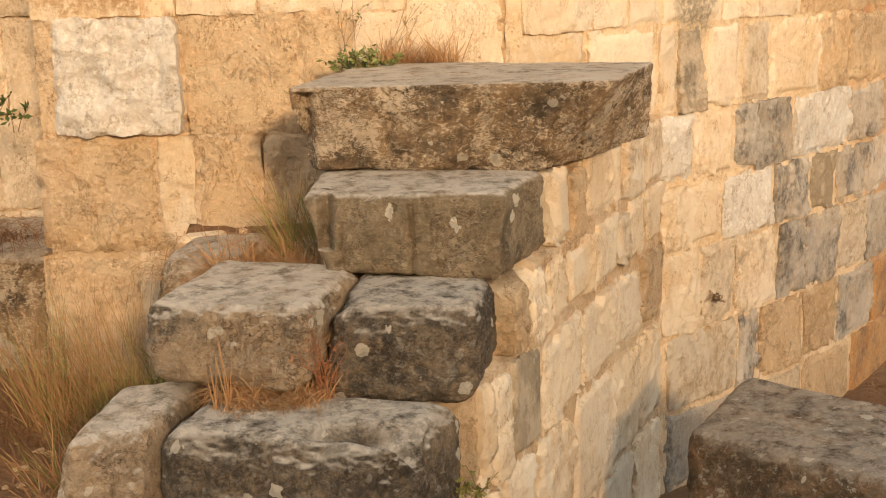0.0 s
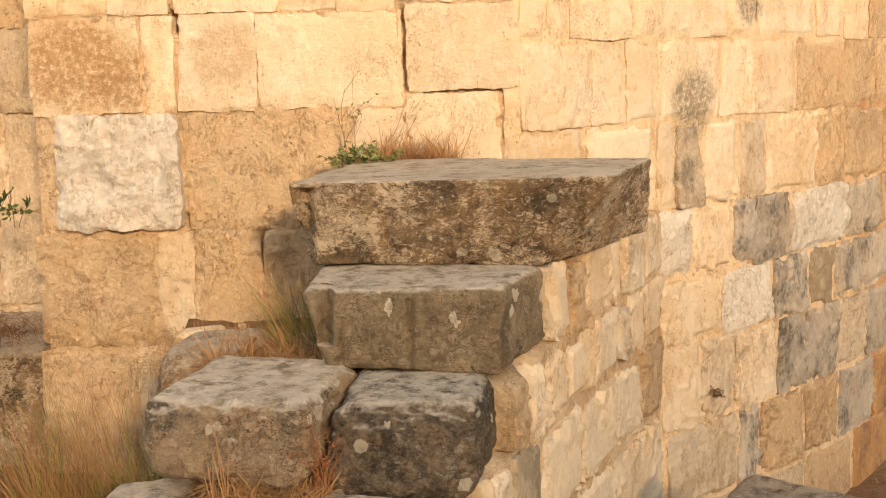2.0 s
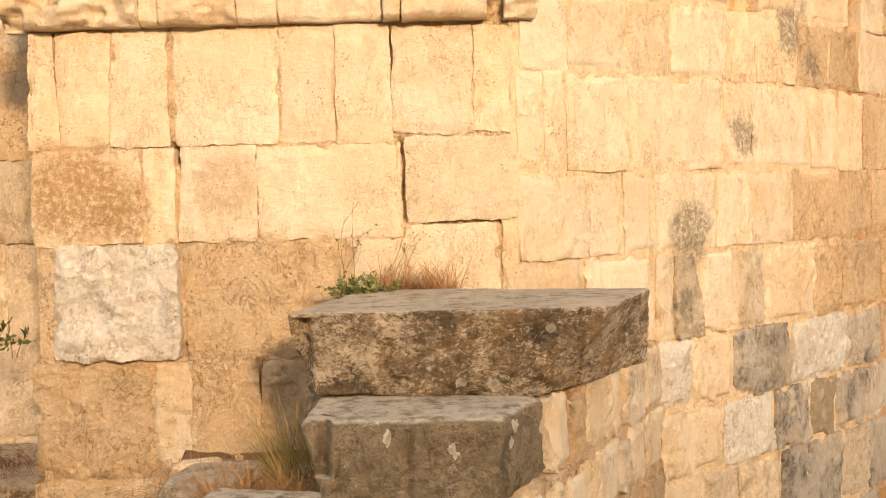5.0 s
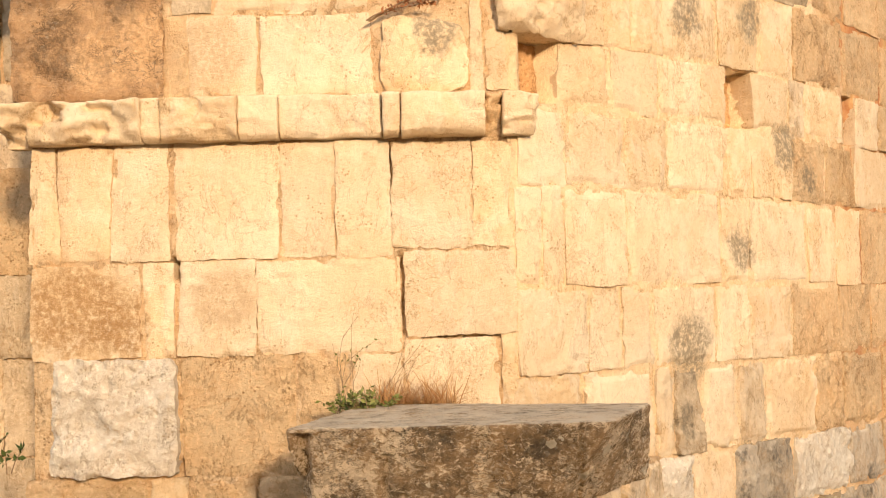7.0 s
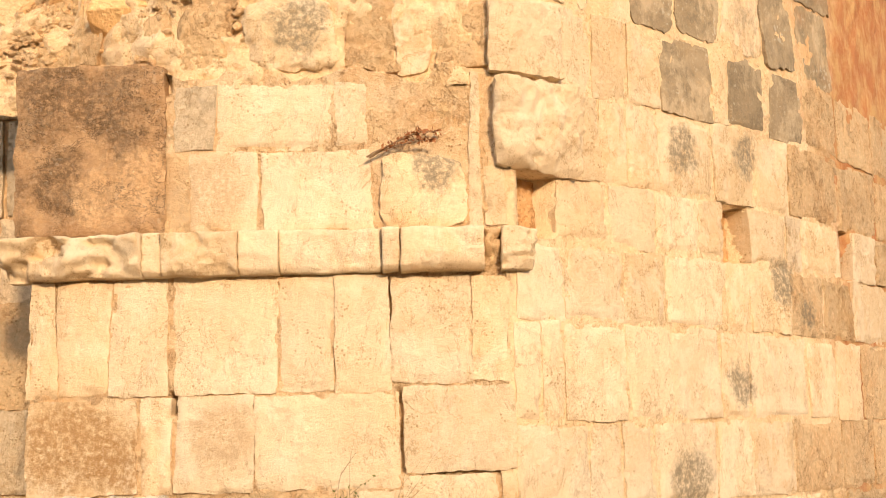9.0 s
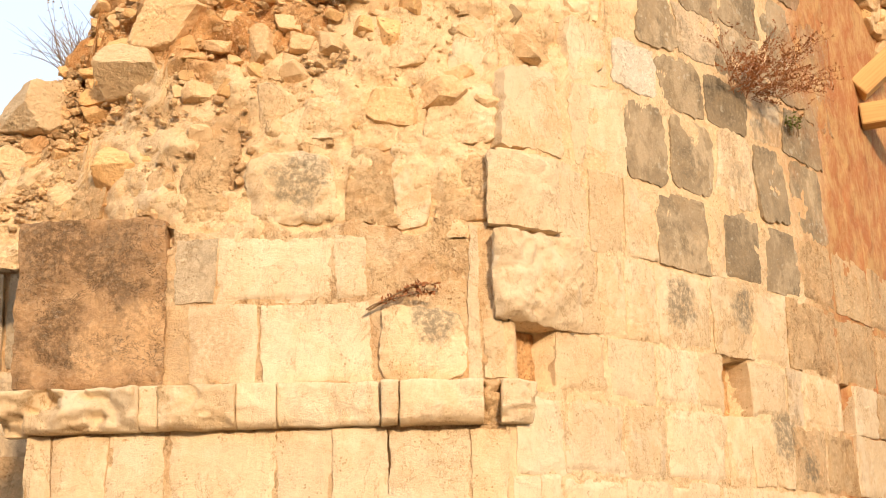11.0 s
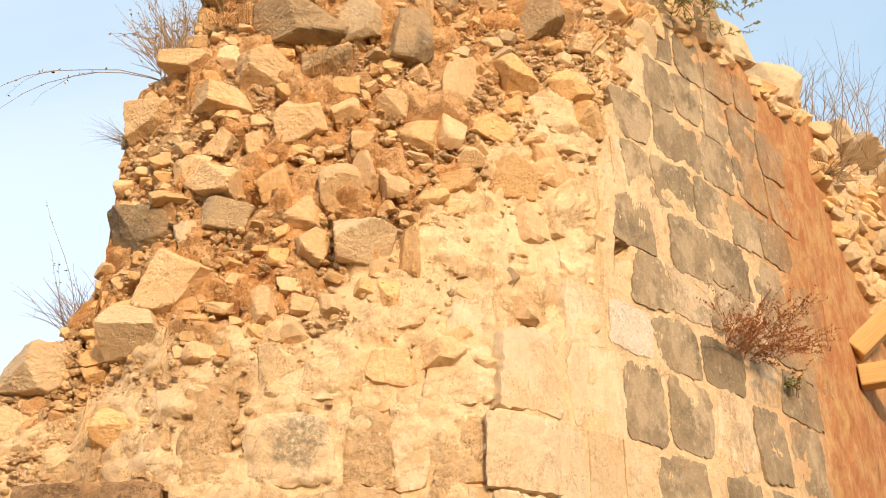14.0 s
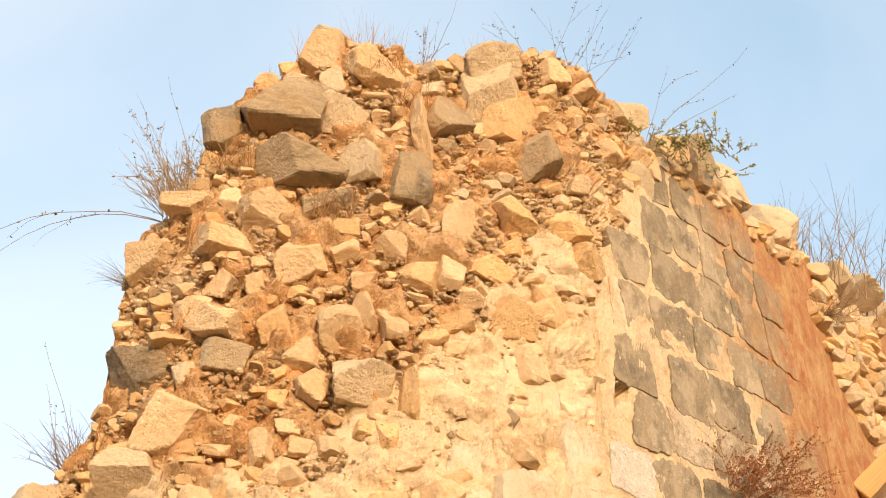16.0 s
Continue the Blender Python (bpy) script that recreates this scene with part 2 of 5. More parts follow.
    bsdf.inputs["Specular IOR Level"].default_value = 0.25
    h = maths(nt, "ADD", maths(nt, "MULTIPLY", mid, 0.8), maths(nt, "ADD", maths(nt, "MULTIPLY", fine, 1.1), maths(nt, "MULTIPLY", grain, 0.4)))
    h = maths(nt, "SUBTRACT", h, maths(nt, "MULTIPLY", pit, 0.35))
    h = maths(nt, "SUBTRACT", h, maths(nt, "ADD", maths(nt, "MULTIPLY", crack, 0.5 * cracks), maths(nt, "ADD", maths(nt, "MULTIPLY", vein, 0.5 * veins), maths(nt, "MULTIPLY", split, 0.6 * flaked))))
    b = add(nt, "ShaderNodeBump", Strength=min(1.0, bump * 1.1), Distance=0.016)
    nt.links.new(h, b.inputs["Height"])
    nt.links.new(b.outputs[0], bsdf.inputs["Normal"])
    return m


def leafy(name, c1, c2, rough=0.7):
    """Plant matter: two tones, varied by each blade or leaf."""
    m, nt, bsdf = nodes_of(name)
    geo = nt.nodes.new("ShaderNodeNewGeometry")
    tc = nt.nodes.new("ShaderNodeTexCoord")
    n = add(nt, "ShaderNodeTexNoise", Scale=30.0, Detail=3.0)
    nt.links.new(tc.outputs["Object"], n.inputs["Vector"])
    f = maths(nt, "ADD", maths(nt, "MULTIPLY", geo.outputs["Random Per Island"], 0.75), maths(nt, "MULTIPLY", n.outputs["Fac"], 0.25))
    nt.links.new(mixed(nt, f, c1, c2), bsdf.inputs["Base Color"])
    bsdf.inputs["Roughness"].default_value = rough
    bsdf.inputs["Specular IOR Level"].default_value = 0.2
    return m


M = {
    "c": stone("limestone_cream", (0.79, 0.635, 0.42), (0.76, 0.585, 0.36), earth=(0.66, 0.37, 0.145), earth_amt=0.40, vary=0.16, bump=0.5, mottle=0.4, veins=0.55, flaked=0.35, stained=True, wash_amt=0.5),
    "y": stone("limestone_bright", (0.80, 0.665, 0.465), (0.775, 0.62, 0.41), earth=(0.68, 0.42, 0.185), earth_amt=0.34, vary=0.12, bump=0.5, mottle=0.4, veins=0.5, flaked=0.3, stained=True, wash_amt=0.4, wash_tone=(0.88, 0.79, 0.61)),
    "w": stone("limestone_white", (0.79, 0.735, 0.62), (0.75, 0.665, 0.53), earth=(0.64, 0.43, 0.21), earth_amt=0.3, bump=0.6, vary=0.1, cracks=0.25),
    "o": stone("limestone_ochre", (0.74, 0.53, 0.30), (0.72, 0.545, 0.33), earth=(0.60, 0.30, 0.105), earth_amt=0.6, bump=0.7, vary=0.14, stained=True),
    "t": stone("limestone_tan", (0.64, 0.475, 0.285), (0.61, 0.43, 0.23), earth=(0.54, 0.27, 0.095), earth_amt=0.5, dark=(0.34, 0.23, 0.13), dark_amt=0.22, bump=0.7),
    "p": stone("limestone_pale_grey", (0.68, 0.565, 0.40), (0.64, 0.51, 0.335), earth=(0.55, 0.33, 0.15), earth_amt=0.3, dark=(0.30, 0.26, 0.19), dark_amt=0.32, streak=0.4, stained=True),
    "g": stone("limestone_weathered_grey", (0.33, 0.26, 0.165), (0.40, 0.315, 0.205), earth=(0.60, 0.42, 0.22), earth_amt=0.3, dark=(0.22, 0.18, 0.12), dark_amt=0.55, streak=0.5, lichen=0.45, vary=0.3, bump=0.5, rust=(1.68, 2.02), wash_amt=0.45, wash_tone=(0.72, 0.58, 0.39)),
    "s": stone("limestone_stained", (0.72, 0.575, 0.38), (0.62, 0.475, 0.295), earth=(0.56, 0.32, 0.14), earth_amt=0.4, dark=(0.27, 0.225, 0.16), dark_amt=0.40, streak=0.5, rust=(1.60, 1.92), wash_amt=0.6, wash_at=0.48),
    "k": stone("limestone_blue_grey", (0.54, 0.475, 0.365), (0.61, 0.51, 0.37), earth=(0.60, 0.36, 0.16), earth_amt=0.5, dark=(0.17, 0.155, 0.13), dark_amt=0.58, streak=0.5, vary=0.25, bump=0.65, wash_amt=0.55, wash_tone=(0.70, 0.62, 0.49), wash_at=0.48),
    "b": stone("limestone_brown", (0.36, 0.22, 0.115), (0.47, 0.305, 0.165), earth=(0.58, 0.33, 0.14), earth_amt=0.5, dark=(0.17, 0.11, 0.06), dark_amt=0.40, bump=0.65, mottle=0.6, fleck=0.1, streak=0.3, stained=True, lichen=0.15),
    "r": stone("limestone_rusty", (0.58, 0.30, 0.11), (0.60, 0.39, 0.18), earth=(0.46, 0.17, 0.05), earth_amt=0.65, dark=(0.24, 0.17, 0.11), dark_amt=0.42, streak=0.75),
}
MORTAR = stone("lime_mortar", (0.78, 0.61, 0.395), (0.74, 0.53, 0.30), earth=(0.60, 0.30, 0.105), earth_amt=0.8, bump=0.7, vary=0.0, mottle=0.8)
PLASTER = stone("rough_lime_render", (0.86, 0.68, 0.445), (0.83, 0.62, 0.37), earth=(0.70, 0.43, 0.19), earth_amt=0.5, bump=0.55, vary=0.0, mottle=0.8, rust=(1.55, 1.85), stained=True, dark=(0.50, 0.34, 0.19), dark_amt=0.22)
EARTH = stone("earthy_rubble_mortar", (0.81, 0.545, 0.29), (0.73, 0.41, 0.17), earth=(0.52, 0.20, 0.065), earth_amt=0.65, bump=0.7, vary=0.0, mottle=1.2)
SLAB = stone("lichened_step_stone", (0.34, 0.225, 0.118), (0.40, 0.27, 0.145), earth=(0.52, 0.31, 0.13), earth_amt=0.55, dark=(0.085, 0.068, 0.045), dark_amt=0.48, lichen=0.22, bump=0.9, vary=0.12, cracks=0.5, mottle=0.8, top_pale=0.95, fleck=0.8, spots=0.7)
SLAB_WORN = stone("worn_grey_step_stone", (0.36, 0.265, 0.16), (0.45, 0.335, 0.21), earth=(0.52, 0.31, 0.14), earth_amt=0.5, dark=(0.085, 0.07, 0.048), dark_amt=0.50, lichen=0.15, bump=0.8, vary=0.1, cracks=0.4, mottle=0.4, top_pale=1.0, fleck=0.2, spots=0.6)
SLAB_OLIVE = stone("olive_grey_step_stone", (0.24, 0.185, 0.108), (0.31, 0.235, 0.14), earth=(0.46, 0.28, 0.12), earth_amt=0.4, dark=(0.115, 0.09, 0.055), dark_amt=0.42, lichen=0.12, bump=0.8, vary=0.0, cracks=0.4, mottle=0.4, top_pale=0.9, fleck=0.15, spots=0.9)
SLAB_DARK = stone("blackened_step_stone", (0.20, 0.15, 0.09), (0.27, 0.20, 0.12), earth=(0.50, 0.29, 0.12), earth_amt=0.5, dark=(0.07, 0.058, 0.042), dark_amt=0.80, lichen=0.22, bump=0.9, vary=0.12, cracks=0.4, mottle=0.35, top_pale=0.95, fleck=0.12, spots=0.8)
BOULDER = stone("dark_boulder_stone", (0.075, 0.056, 0.034), (0.12, 0.09, 0.055), earth=(0.50, 0.24, 0.085), earth_amt=0.55, dark=(0.09, 0.07, 0.045), dark_amt=0.45, lichen=0.5, bump=0.8, vary=0.0, cracks=0.3, mottle=0.8, top_pale=0.45, fleck=0.12, spots=0.8)
SOIL = stone("dry_reddish_soil", (0.30, 0.165, 0.075), (0.37, 0.215, 0.105), earth=(0.28, 0.13, 0.05), earth_amt=0.6, bump=1.0, vary=0.0)
RUB = {
    "c": stone("rubble_cream", (0.80, 0.595, 0.36), (0.74, 0.505, 0.27), earth=(0.54, 0.31, 0.13), earth_amt=0.25, bump=0.45, vary=0.26, mottle=0.7, cracks=0.3, veins=0.25, flaked=0.25, speckle=0.18),
    "o": stone("rubble_ochre", (0.80, 0.55, 0.28), (0.75, 0.48, 0.22), earth=(0.48, 0.23, 0.09), earth_amt=0.3, bump=0.45, vary=0.26, mottle=0.7, cracks=0.3, veins=0.25, flaked=0.25, speckle=0.18),
    "g": stone("rubble_grey", (0.66, 0.51, 0.32), (0.74, 0.58, 0.37), earth=(0.52, 0.34, 0.17), earth_amt=0.4, dark=(0.20, 0.165, 0.12), dark_amt=0.32, lichen=0.2, bump=0.5, vary=0.26, mottle=0.6, cracks=0.3, veins=0.25, flaked=0.25, speckle=0.18),
}
RUB["d"] = stone("rubble_dark_grey", (0.40, 0.305, 0.185), (0.49, 0.365, 0.22), earth=(0.56, 0.33, 0.14), earth_amt=0.5, dark=(0.20, 0.16, 0.11), dark_amt=0.42, lichen=0.25, bump=0.55, vary=0.25, mottle=0.7, cracks=0.3, veins=0.25, flaked=0.25, speckle=0.18)
RUBMIX = stone("rubble_small", (0.88, 0.66, 0.40), (0.82, 0.55, 0.28), earth=(0.42, 0.19, 0.07), earth_amt=0.55, bump=0.8, vary=0.5, islands=True, mottle=0.4, cracks=0.3, veins=0.25, flaked=0.25, speckle=0.18)
STRAW = leafy("dry_straw", (0.33, 0.155, 0.06), (0.58, 0.365, 0.165))
DULL = leafy("dull_matted_straw", (0.15, 0.07, 0.03), (0.38, 0.20, 0.085))
GRASS = leafy("green_grass", (0.10, 0.13, 0.025), (0.40, 0.33, 0.10))
LEAF = leafy("green_leaves", (0.09, 0.12, 0.03), (0.27, 0.28, 0.09))
REDLEAF = leafy("dry_red_leaves", (0.26, 0.10, 0.045), (0.46, 0.20, 0.08))
TWIG = leafy("dry_twigs", (0.20, 0.13, 0.08), (0.38, 0.27, 0.15))
BRUSH = leafy("dry_brushwood", (0.30, 0.20, 0.10), (0.55, 0.40, 0.20))
IVY = leafy("dark_green_leaves", (0.035, 0.06, 0.02), (0.10, 0.14, 0.04))
FRESH = leafy("fresh_yellow_green_leaves", (0.38, 0.41, 0.16), (0.60, 0.56, 0.27))


def timber_material():
    m, nt, bsdf = nodes_of("sawn_pine")
    tc = nt.nodes.new("ShaderNodeTexCoord")
    mp = nt.nodes.new("ShaderNodeMapping")
    mp.inputs["Scale"].default_value = (2, 40, 40)
    nt.links.new(tc.outputs["Object"], mp.inputs[0])
    n = add(nt, "ShaderNodeTexNoise", Scale=1.6, Detail=6.0, Distortion=0.6)
    nt.links.new(mp.outputs[0], n.inputs["Vector"])
    nt.links.new(mixed(nt, ramp(nt, n.outputs["Fac"], 0.35, 0.7), (0.66, 0.44, 0.17), (0.52, 0.30, 0.10)), bsdf.inputs["Base Color"])
    bsdf.inputs["Roughness"].default_value = 0.7
    return m


TIMBER = timber_material()


# ---- helpers for building ----
def smooth(a, b, x):
    k = min(1.0, max(0.0, (x - a) / (b - a)))
    return k * k * (3 - 2 * k)


def fbm(p, scale, octaves=3):
    v, amp = 0.0, 1.0
    q = Vector(p) * scale
    for _ in range(octaves):
        v += amp * noise.noise(q)
        q, amp = q * 2.13, amp * 0.5
    return v


def mesh_object(name, verts, faces, mat, parent=None, centre=True, flat=False):
    """One mesh object from vertices and faces in world metres; its origin sits in its middle."""
    vs = np.array(verts, dtype=float)
    c = (vs.min(0) + vs.max(0)) / 2 if centre else np.zeros(3)
    me = bpy.data.meshes.new(name)
    me.from_pydata([tuple(v) for v in vs - c], [], faces)
    me.polygons.foreach_set("use_smooth", [not flat] * len(me.polygons))
    me.materials.append(mat)
    ob = new(name, me)
    ob.location = c
    if parent:
        ob.parent = parent
        ob.matrix_parent_inverse = parent.matrix_basis.inverted()
    return ob


def on_line(p, q):
    """A straight upright wall from p to q in plan, as a function like at_wall."""
    length = math.hypot(q[0] - p[0], q[1] - p[1])
    dx, dy = (q[0] - p[0]) / length, (q[1] - p[1]) / length
    return lambda v, z, out=0.0: (p[0] + dx * v + dy * out, p[1] + dy * v - dx * out, z)


def wall_sheet(name, place, v0, v1, z0, top, mat, out=-0.014, amp=0.007, scale=18, step=0.02, depth=0.6, setback=None):
    """A thick wall body: rough front face, top and a flat back. top: a number or a function of v."""
    nv, nz = max(2, int((v1 - v0) / step)), 1
    topf = top if callable(top) else (lambda v: top)
    tall = max(topf(v0 + (v1 - v0) * i / nv) for i in range(nv + 1)) - z0
    nz = max(2, int(tall / step))
    verts, faces = [], []
    rows = nz + 6
    for i in range(nv + 1):
        v = v0 + (v1 - v0) * i / nv
        t = topf(v)
        for j in range(rows + 1):
            if j <= nz:
                z, o = z0 + (t - z0) * j / nz, out
            else:
                z, o = t + 0.02, out - depth * (j - nz) / 6
            if setback:
                o -= setback(v, z)
            p = Vector(place(v, z, o))
            n = amp * fbm(p, scale, 4) if j <= nz else 2 * amp * fbm(p, scale, 3)
            q = place(v, z + (n if j > nz else 0), o + (n if j <= nz else 0))
            verts.append(q)
    for i in range(nv):
        for j in range(rows):
            a = i * (rows + 1) + j
            faces.append((a, a + rows + 1, a + rows + 2, a + 1))
    base = len(verts)
    for i in (0, nv):
        col = [i * (rows + 1) + j for j in range(rows + 1)]
        v = v0 + (v1 - v0) * i / nv
        verts.append(place(v, z0, out - depth))
        faces.append(tuple(col + [len(verts) - 1]) if i else tuple(reversed(col + [len(verts) - 1])))
    last = [i * (rows + 1) + rows for i in range(nv + 1)]
    faces.append((last[0], base, base + 1, last[-1]))
    return mesh_object(name, verts, faces, mat, centre=False)


def block(parent, place, v0, v1, z0, z1, mat, proud=0.0, rough=1.0, seed=0.0, cell=0.0085, gap=0.0025, wob=0.007, name="block", depth=0.13, bulge=0.0, tilt=0.0, rounded=0.05, ragged=1.0, worn=0.6):
    """One wall stone: a rough, broken front with worn, uneven edges, running back into the wall."""
    w, h = v1 - v0, z1 - z0
    nx, nz = max(5, int(w / cell)), max(5, int(h / cell))
    sd = Vector((seed * 7.3 + 1.7, seed * 3.1, seed * 5.9))
    js = [random.uniform(-1, 1) * wob for _ in range(8)]
    lean = (random.uniform(-0.006, 0.006), random.uniform(-0.006, 0.006))
    verts, faces = [], []
    for i in range(nx + 1):
        for j in range(nz + 1):
            a, b = i / nx, j / nz
            # corners wander a little, and each edge is ragged
            dv = (js[0] * (1 - a) * (1 - b) + js[1] * a * (1 - b) + js[2] * (1 - a) * b + js[3] * a * b)
            dz = (js[4] * (1 - a) * (1 - b) + js[5] * a * (1 - b) + js[6] * (1 - a) * b + js[7] * a * b) * 0.6
            ca, cb = 2 * a - 1, 2 * b - 1
            ra, rb = ca * math.sqrt(1 - rounded * cb ** 6 / 2), cb * math.sqrt(1 - rounded * ca ** 6 / 2)
            v, z = v0 + gap + (w - 2 * gap) * (ra + 1) / 2 + dv, z0 + gap + (h - 2 * gap) * (rb + 1) / 2 + dz
            q = Vector((v * 1.0, z, 0.0)) + sd
            v += (noise.noise(q * 11) * 0.005 + noise.noise(q * 42) * 0.004 + noise.noise(q * 90) * 0.0025) * ragged * (abs(2 * a - 1) ** 8)
            z += (noise.noise(q * 12 + Vector((9, 3, 1))) * 0.005 + noise.noise(q * 47) * 0.004 + noise.noise(q * 95) * 0.0025) * ragged * (abs(2 * b - 1) ** 8)
            ex, ez = min(a, 1 - a) * w, min(b, 1 - b) * h
            e = min(ex, ez)
            r = 0.0015 + 0.009 * max(0.0, noise.noise(q * 6 + Vector((2, 8, 5))) + 0.05)
            edge = r * (1 - min(1.0, e / r)) ** 2 if e < r else 0.0
            if e < 0.022:
                edge += max(0.0, noise.noise(q * 19 + Vector((7, 7, 1))) - 0.12) * 0.045 * (1 - e / 0.022) * rough
            cellv = noise.voronoi(q * 9)[0]
            d = 0.006 * noise.noise(q * 4) + 0.0032 * noise.noise(q * 12) + 0.0032 * noise.noise(q * 30) + 0.0034 * noise.noise(q * 64) + 0.004 * (0.5 - cellv[0])
            chip = max(0.0, noise.noise(q * 7 + Vector((4, 4, 4))) - 0.30) * 0.035
            flake = noise.noise(Vector((q.x * 7, q.y * 4.2, q.z)) + Vector((1, 6, 3))) + 0.40 * noise.noise(q * 19) + 0.15 * noise.noise(q * 55)
            d += 0.0034 * (math.floor(flake * 2.8) + 0.5)
            out = proud + bulge * (1 - (2 * a - 1) ** 4) * (1 - (2 * b - 1) ** 4) + rough * d - chip * rough - edge * worn + tilt * (b - 0.5) + lean[0] * (a - 0.5) + lean[1] * (b - 0.5)
            if proud > -0.012 and worn > 0.2:
                out = max(out, 0.002 - 0.03 * worn * (1 - smooth(0.006, 0.022, e)))
            verts.append(place(v, z, out))
    for i in range(nx):
        for j in range(nz):
            k = i * (nz + 1) + j
            faces.append((k, k + nz + 1, k + nz + 2, k + 1))
    ring = [i * (nz + 1) for i in range(nx + 1)] + [nx * (nz + 1) + j for j in range(1, nz + 1)]
    ring += [i * (nz + 1) + nz for i in range(nx - 1, -1, -1)] + [j for j in range(nz - 1, 0, -1)]
    base, n = len(verts), len(ring)
    verts += [verts[k] for k in ring]
    for k in ring:
        i, j = divmod(k, nz + 1)
        verts.append(place(v0 + gap + (w - 2 * gap) * i / nx, z0 + gap + (h - 2 * gap) * j / nz, -depth))
    for k in range(n):
        faces.append((base + k, base + n + k, base + n + (k + 1) % n, base + (k + 1) % n))
    return mesh_object(name, verts, faces, mat, parent)


COUNT = [0]


def course(parent, place, z0, z1, breaks, tones, proud=0.0, rough=1.0, shift=0.0, jag=0.012, gap=0.0025, rounded=0.05, ragged=1.0, wob=0.008, worn=0.6):
    """A course of wall stones between the given joints; tones picks each one's material ('-': none)."""
    for a, b, tone in zip(breaks[:-1], breaks[1:], tones):
        COUNT[0] += 1
        if tone == "-":
            continue
        block(parent, place, a + shift, b + shift, z0 + random.uniform(-0.3, 0.3) * jag, z1 + random.uniform(-0.3, 0.3) * jag, M[tone],
              proud + random.uniform(-0.0015, 0.003), 0.75 * rough, COUNT[0], gap=gap, rounded=rounded * random.uniform(0.4, 1.8), ragged=ragged, wob=wob, worn=worn)


def solid(name, corners, mat, seed=0, n=22, r=0.25, amp=0.012, parent=None, crack=0.0, dents=(), seams=()):
    """A worn stone: a box between eight corners (bottom four, top four, each front-left, front-right, back-right, back-left),
    with rounded edges and a broken surface."""
    c = [Vector(p) for p in corners]
    index, verts, faces = {}, [], []
    size = ((c[1] - c[0]).length, (c[3] - c[0]).length, (c[4] - c[0]).length)
    rad = r * min(size)

    def vert(i, j, k):
        key = (i, j, k)
        if key not in index:
            p = []
            for g, s in zip((i, j, k), size):
                p.append((g / n - 0.5) * s)
            inner = [max(-s / 2 + rad, min(s / 2 - rad, x)) for x, s in zip(p, size)]
            d = Vector([x - y for x, y in zip(p, inner)])
            if d.length > rad:
                d = d.normalized() * rad
            q = [y + e for y, e in zip(inner, d)]
            a, b, t = (x / s + 0.5 for x, s in zip(q, size))
            low = c[0] * (1 - a) * (1 - b) + c[1] * a * (1 - b) + c[2] * a * b + c[3] * (1 - a) * b
            top = c[4] * (1 - a) * (1 - b) + c[5] * a * (1 - b) + c[6] * a * b + c[7] * (1 - a) * b
            w = low * (1 - t) + top * t
            nrm = (w - sum(c, Vector()) / 8).normalized()
            u = w + Vector((seed * 3.7, seed * 1.9, seed * 2.3))
            facet = noise.voronoi(u * 10)[0]
            h = 0.6 * noise.noise(u * 4.5) + 0.5 * noise.noise(u * 11) + 0.5 * noise.noise(u * 26) + 0.4 * noise.noise(u * 55) + 0.3 * noise.noise(u * 100) + 0.9 * (0.45 - facet[0])
            cut = max(0.0, abs(noise.noise(u * 6 + Vector((5, 1, 2)))) * -9 + 1) * crack
            gaps = sorted((min(a, 1 - a) * size[0], min(b, 1 - b) * size[1], min(t, 1 - t) * size[2]))
            if gaps[1] < 0.05:
                h -= 2.6 * max(0.0, noise.noise(u * 8 + Vector((3, 3, 9))) + 0.5 * noise.noise(u * 24) + 0.05) * (1 - gaps[1] / 0.05)
            index[key] = len(verts)
            w = w + nrm * (amp * h - cut * amp * 2.0) * (1 - 0.6 * smooth(0.86, 0.98, t))
            for at, size3, deep in dents:
                w.z -= deep * math.exp(-sum(((a - b) / s) ** 2 for a, b, s in zip(w, at, size3)))
            # upright cracks in the front face: x, z from, z to, half width, depth
            for sx, za, zb, half, deep in seams:
                off = abs(w.x - sx - 0.012 * noise.noise(Vector((sx, w.z * 14, 3))) - 0.005 * noise.noise(Vector((sx, w.z * 50, 8))))
                if b < 0.3 and off < half and za < w.z < zb:
                    w.y += deep * (1 - off / half)
            verts.append(w)
        return index[key]

    for i in range(n):
        for j in range(n):
            for lo in (0, n):
                quads = [[vert(lo, i, j), vert(lo, i + 1, j), vert(lo, i + 1, j + 1), vert(lo, i, j + 1)],
                         [vert(i, lo, j), vert(i, lo, j + 1), vert(i + 1, lo, j + 1), vert(i + 1, lo, j)],
                         [vert(i, j, lo), vert(i + 1, j, lo), vert(i + 1, j + 1, lo), vert(i, j + 1, lo)]]
                for q in quads:
                    faces.append(tuple(reversed(q)) if lo == 0 else tuple(q))
    return mesh_object(name, verts, faces, mat, parent)


BALLS = {}


def ball(level):
    """Unit icosphere: directions and faces."""
    if level not in BALLS:
        bm = bmesh.new()
        bmesh.ops.create_icosphere(bm, subdivisions=level, radius=1.0)
        bm.verts.index_update()
        BALLS[level] = ([v.co.normalized() for v in bm.verts], [tuple(v.index for v in f.verts) for f in bm.faces])
        bm.free()
    return BALLS[level]


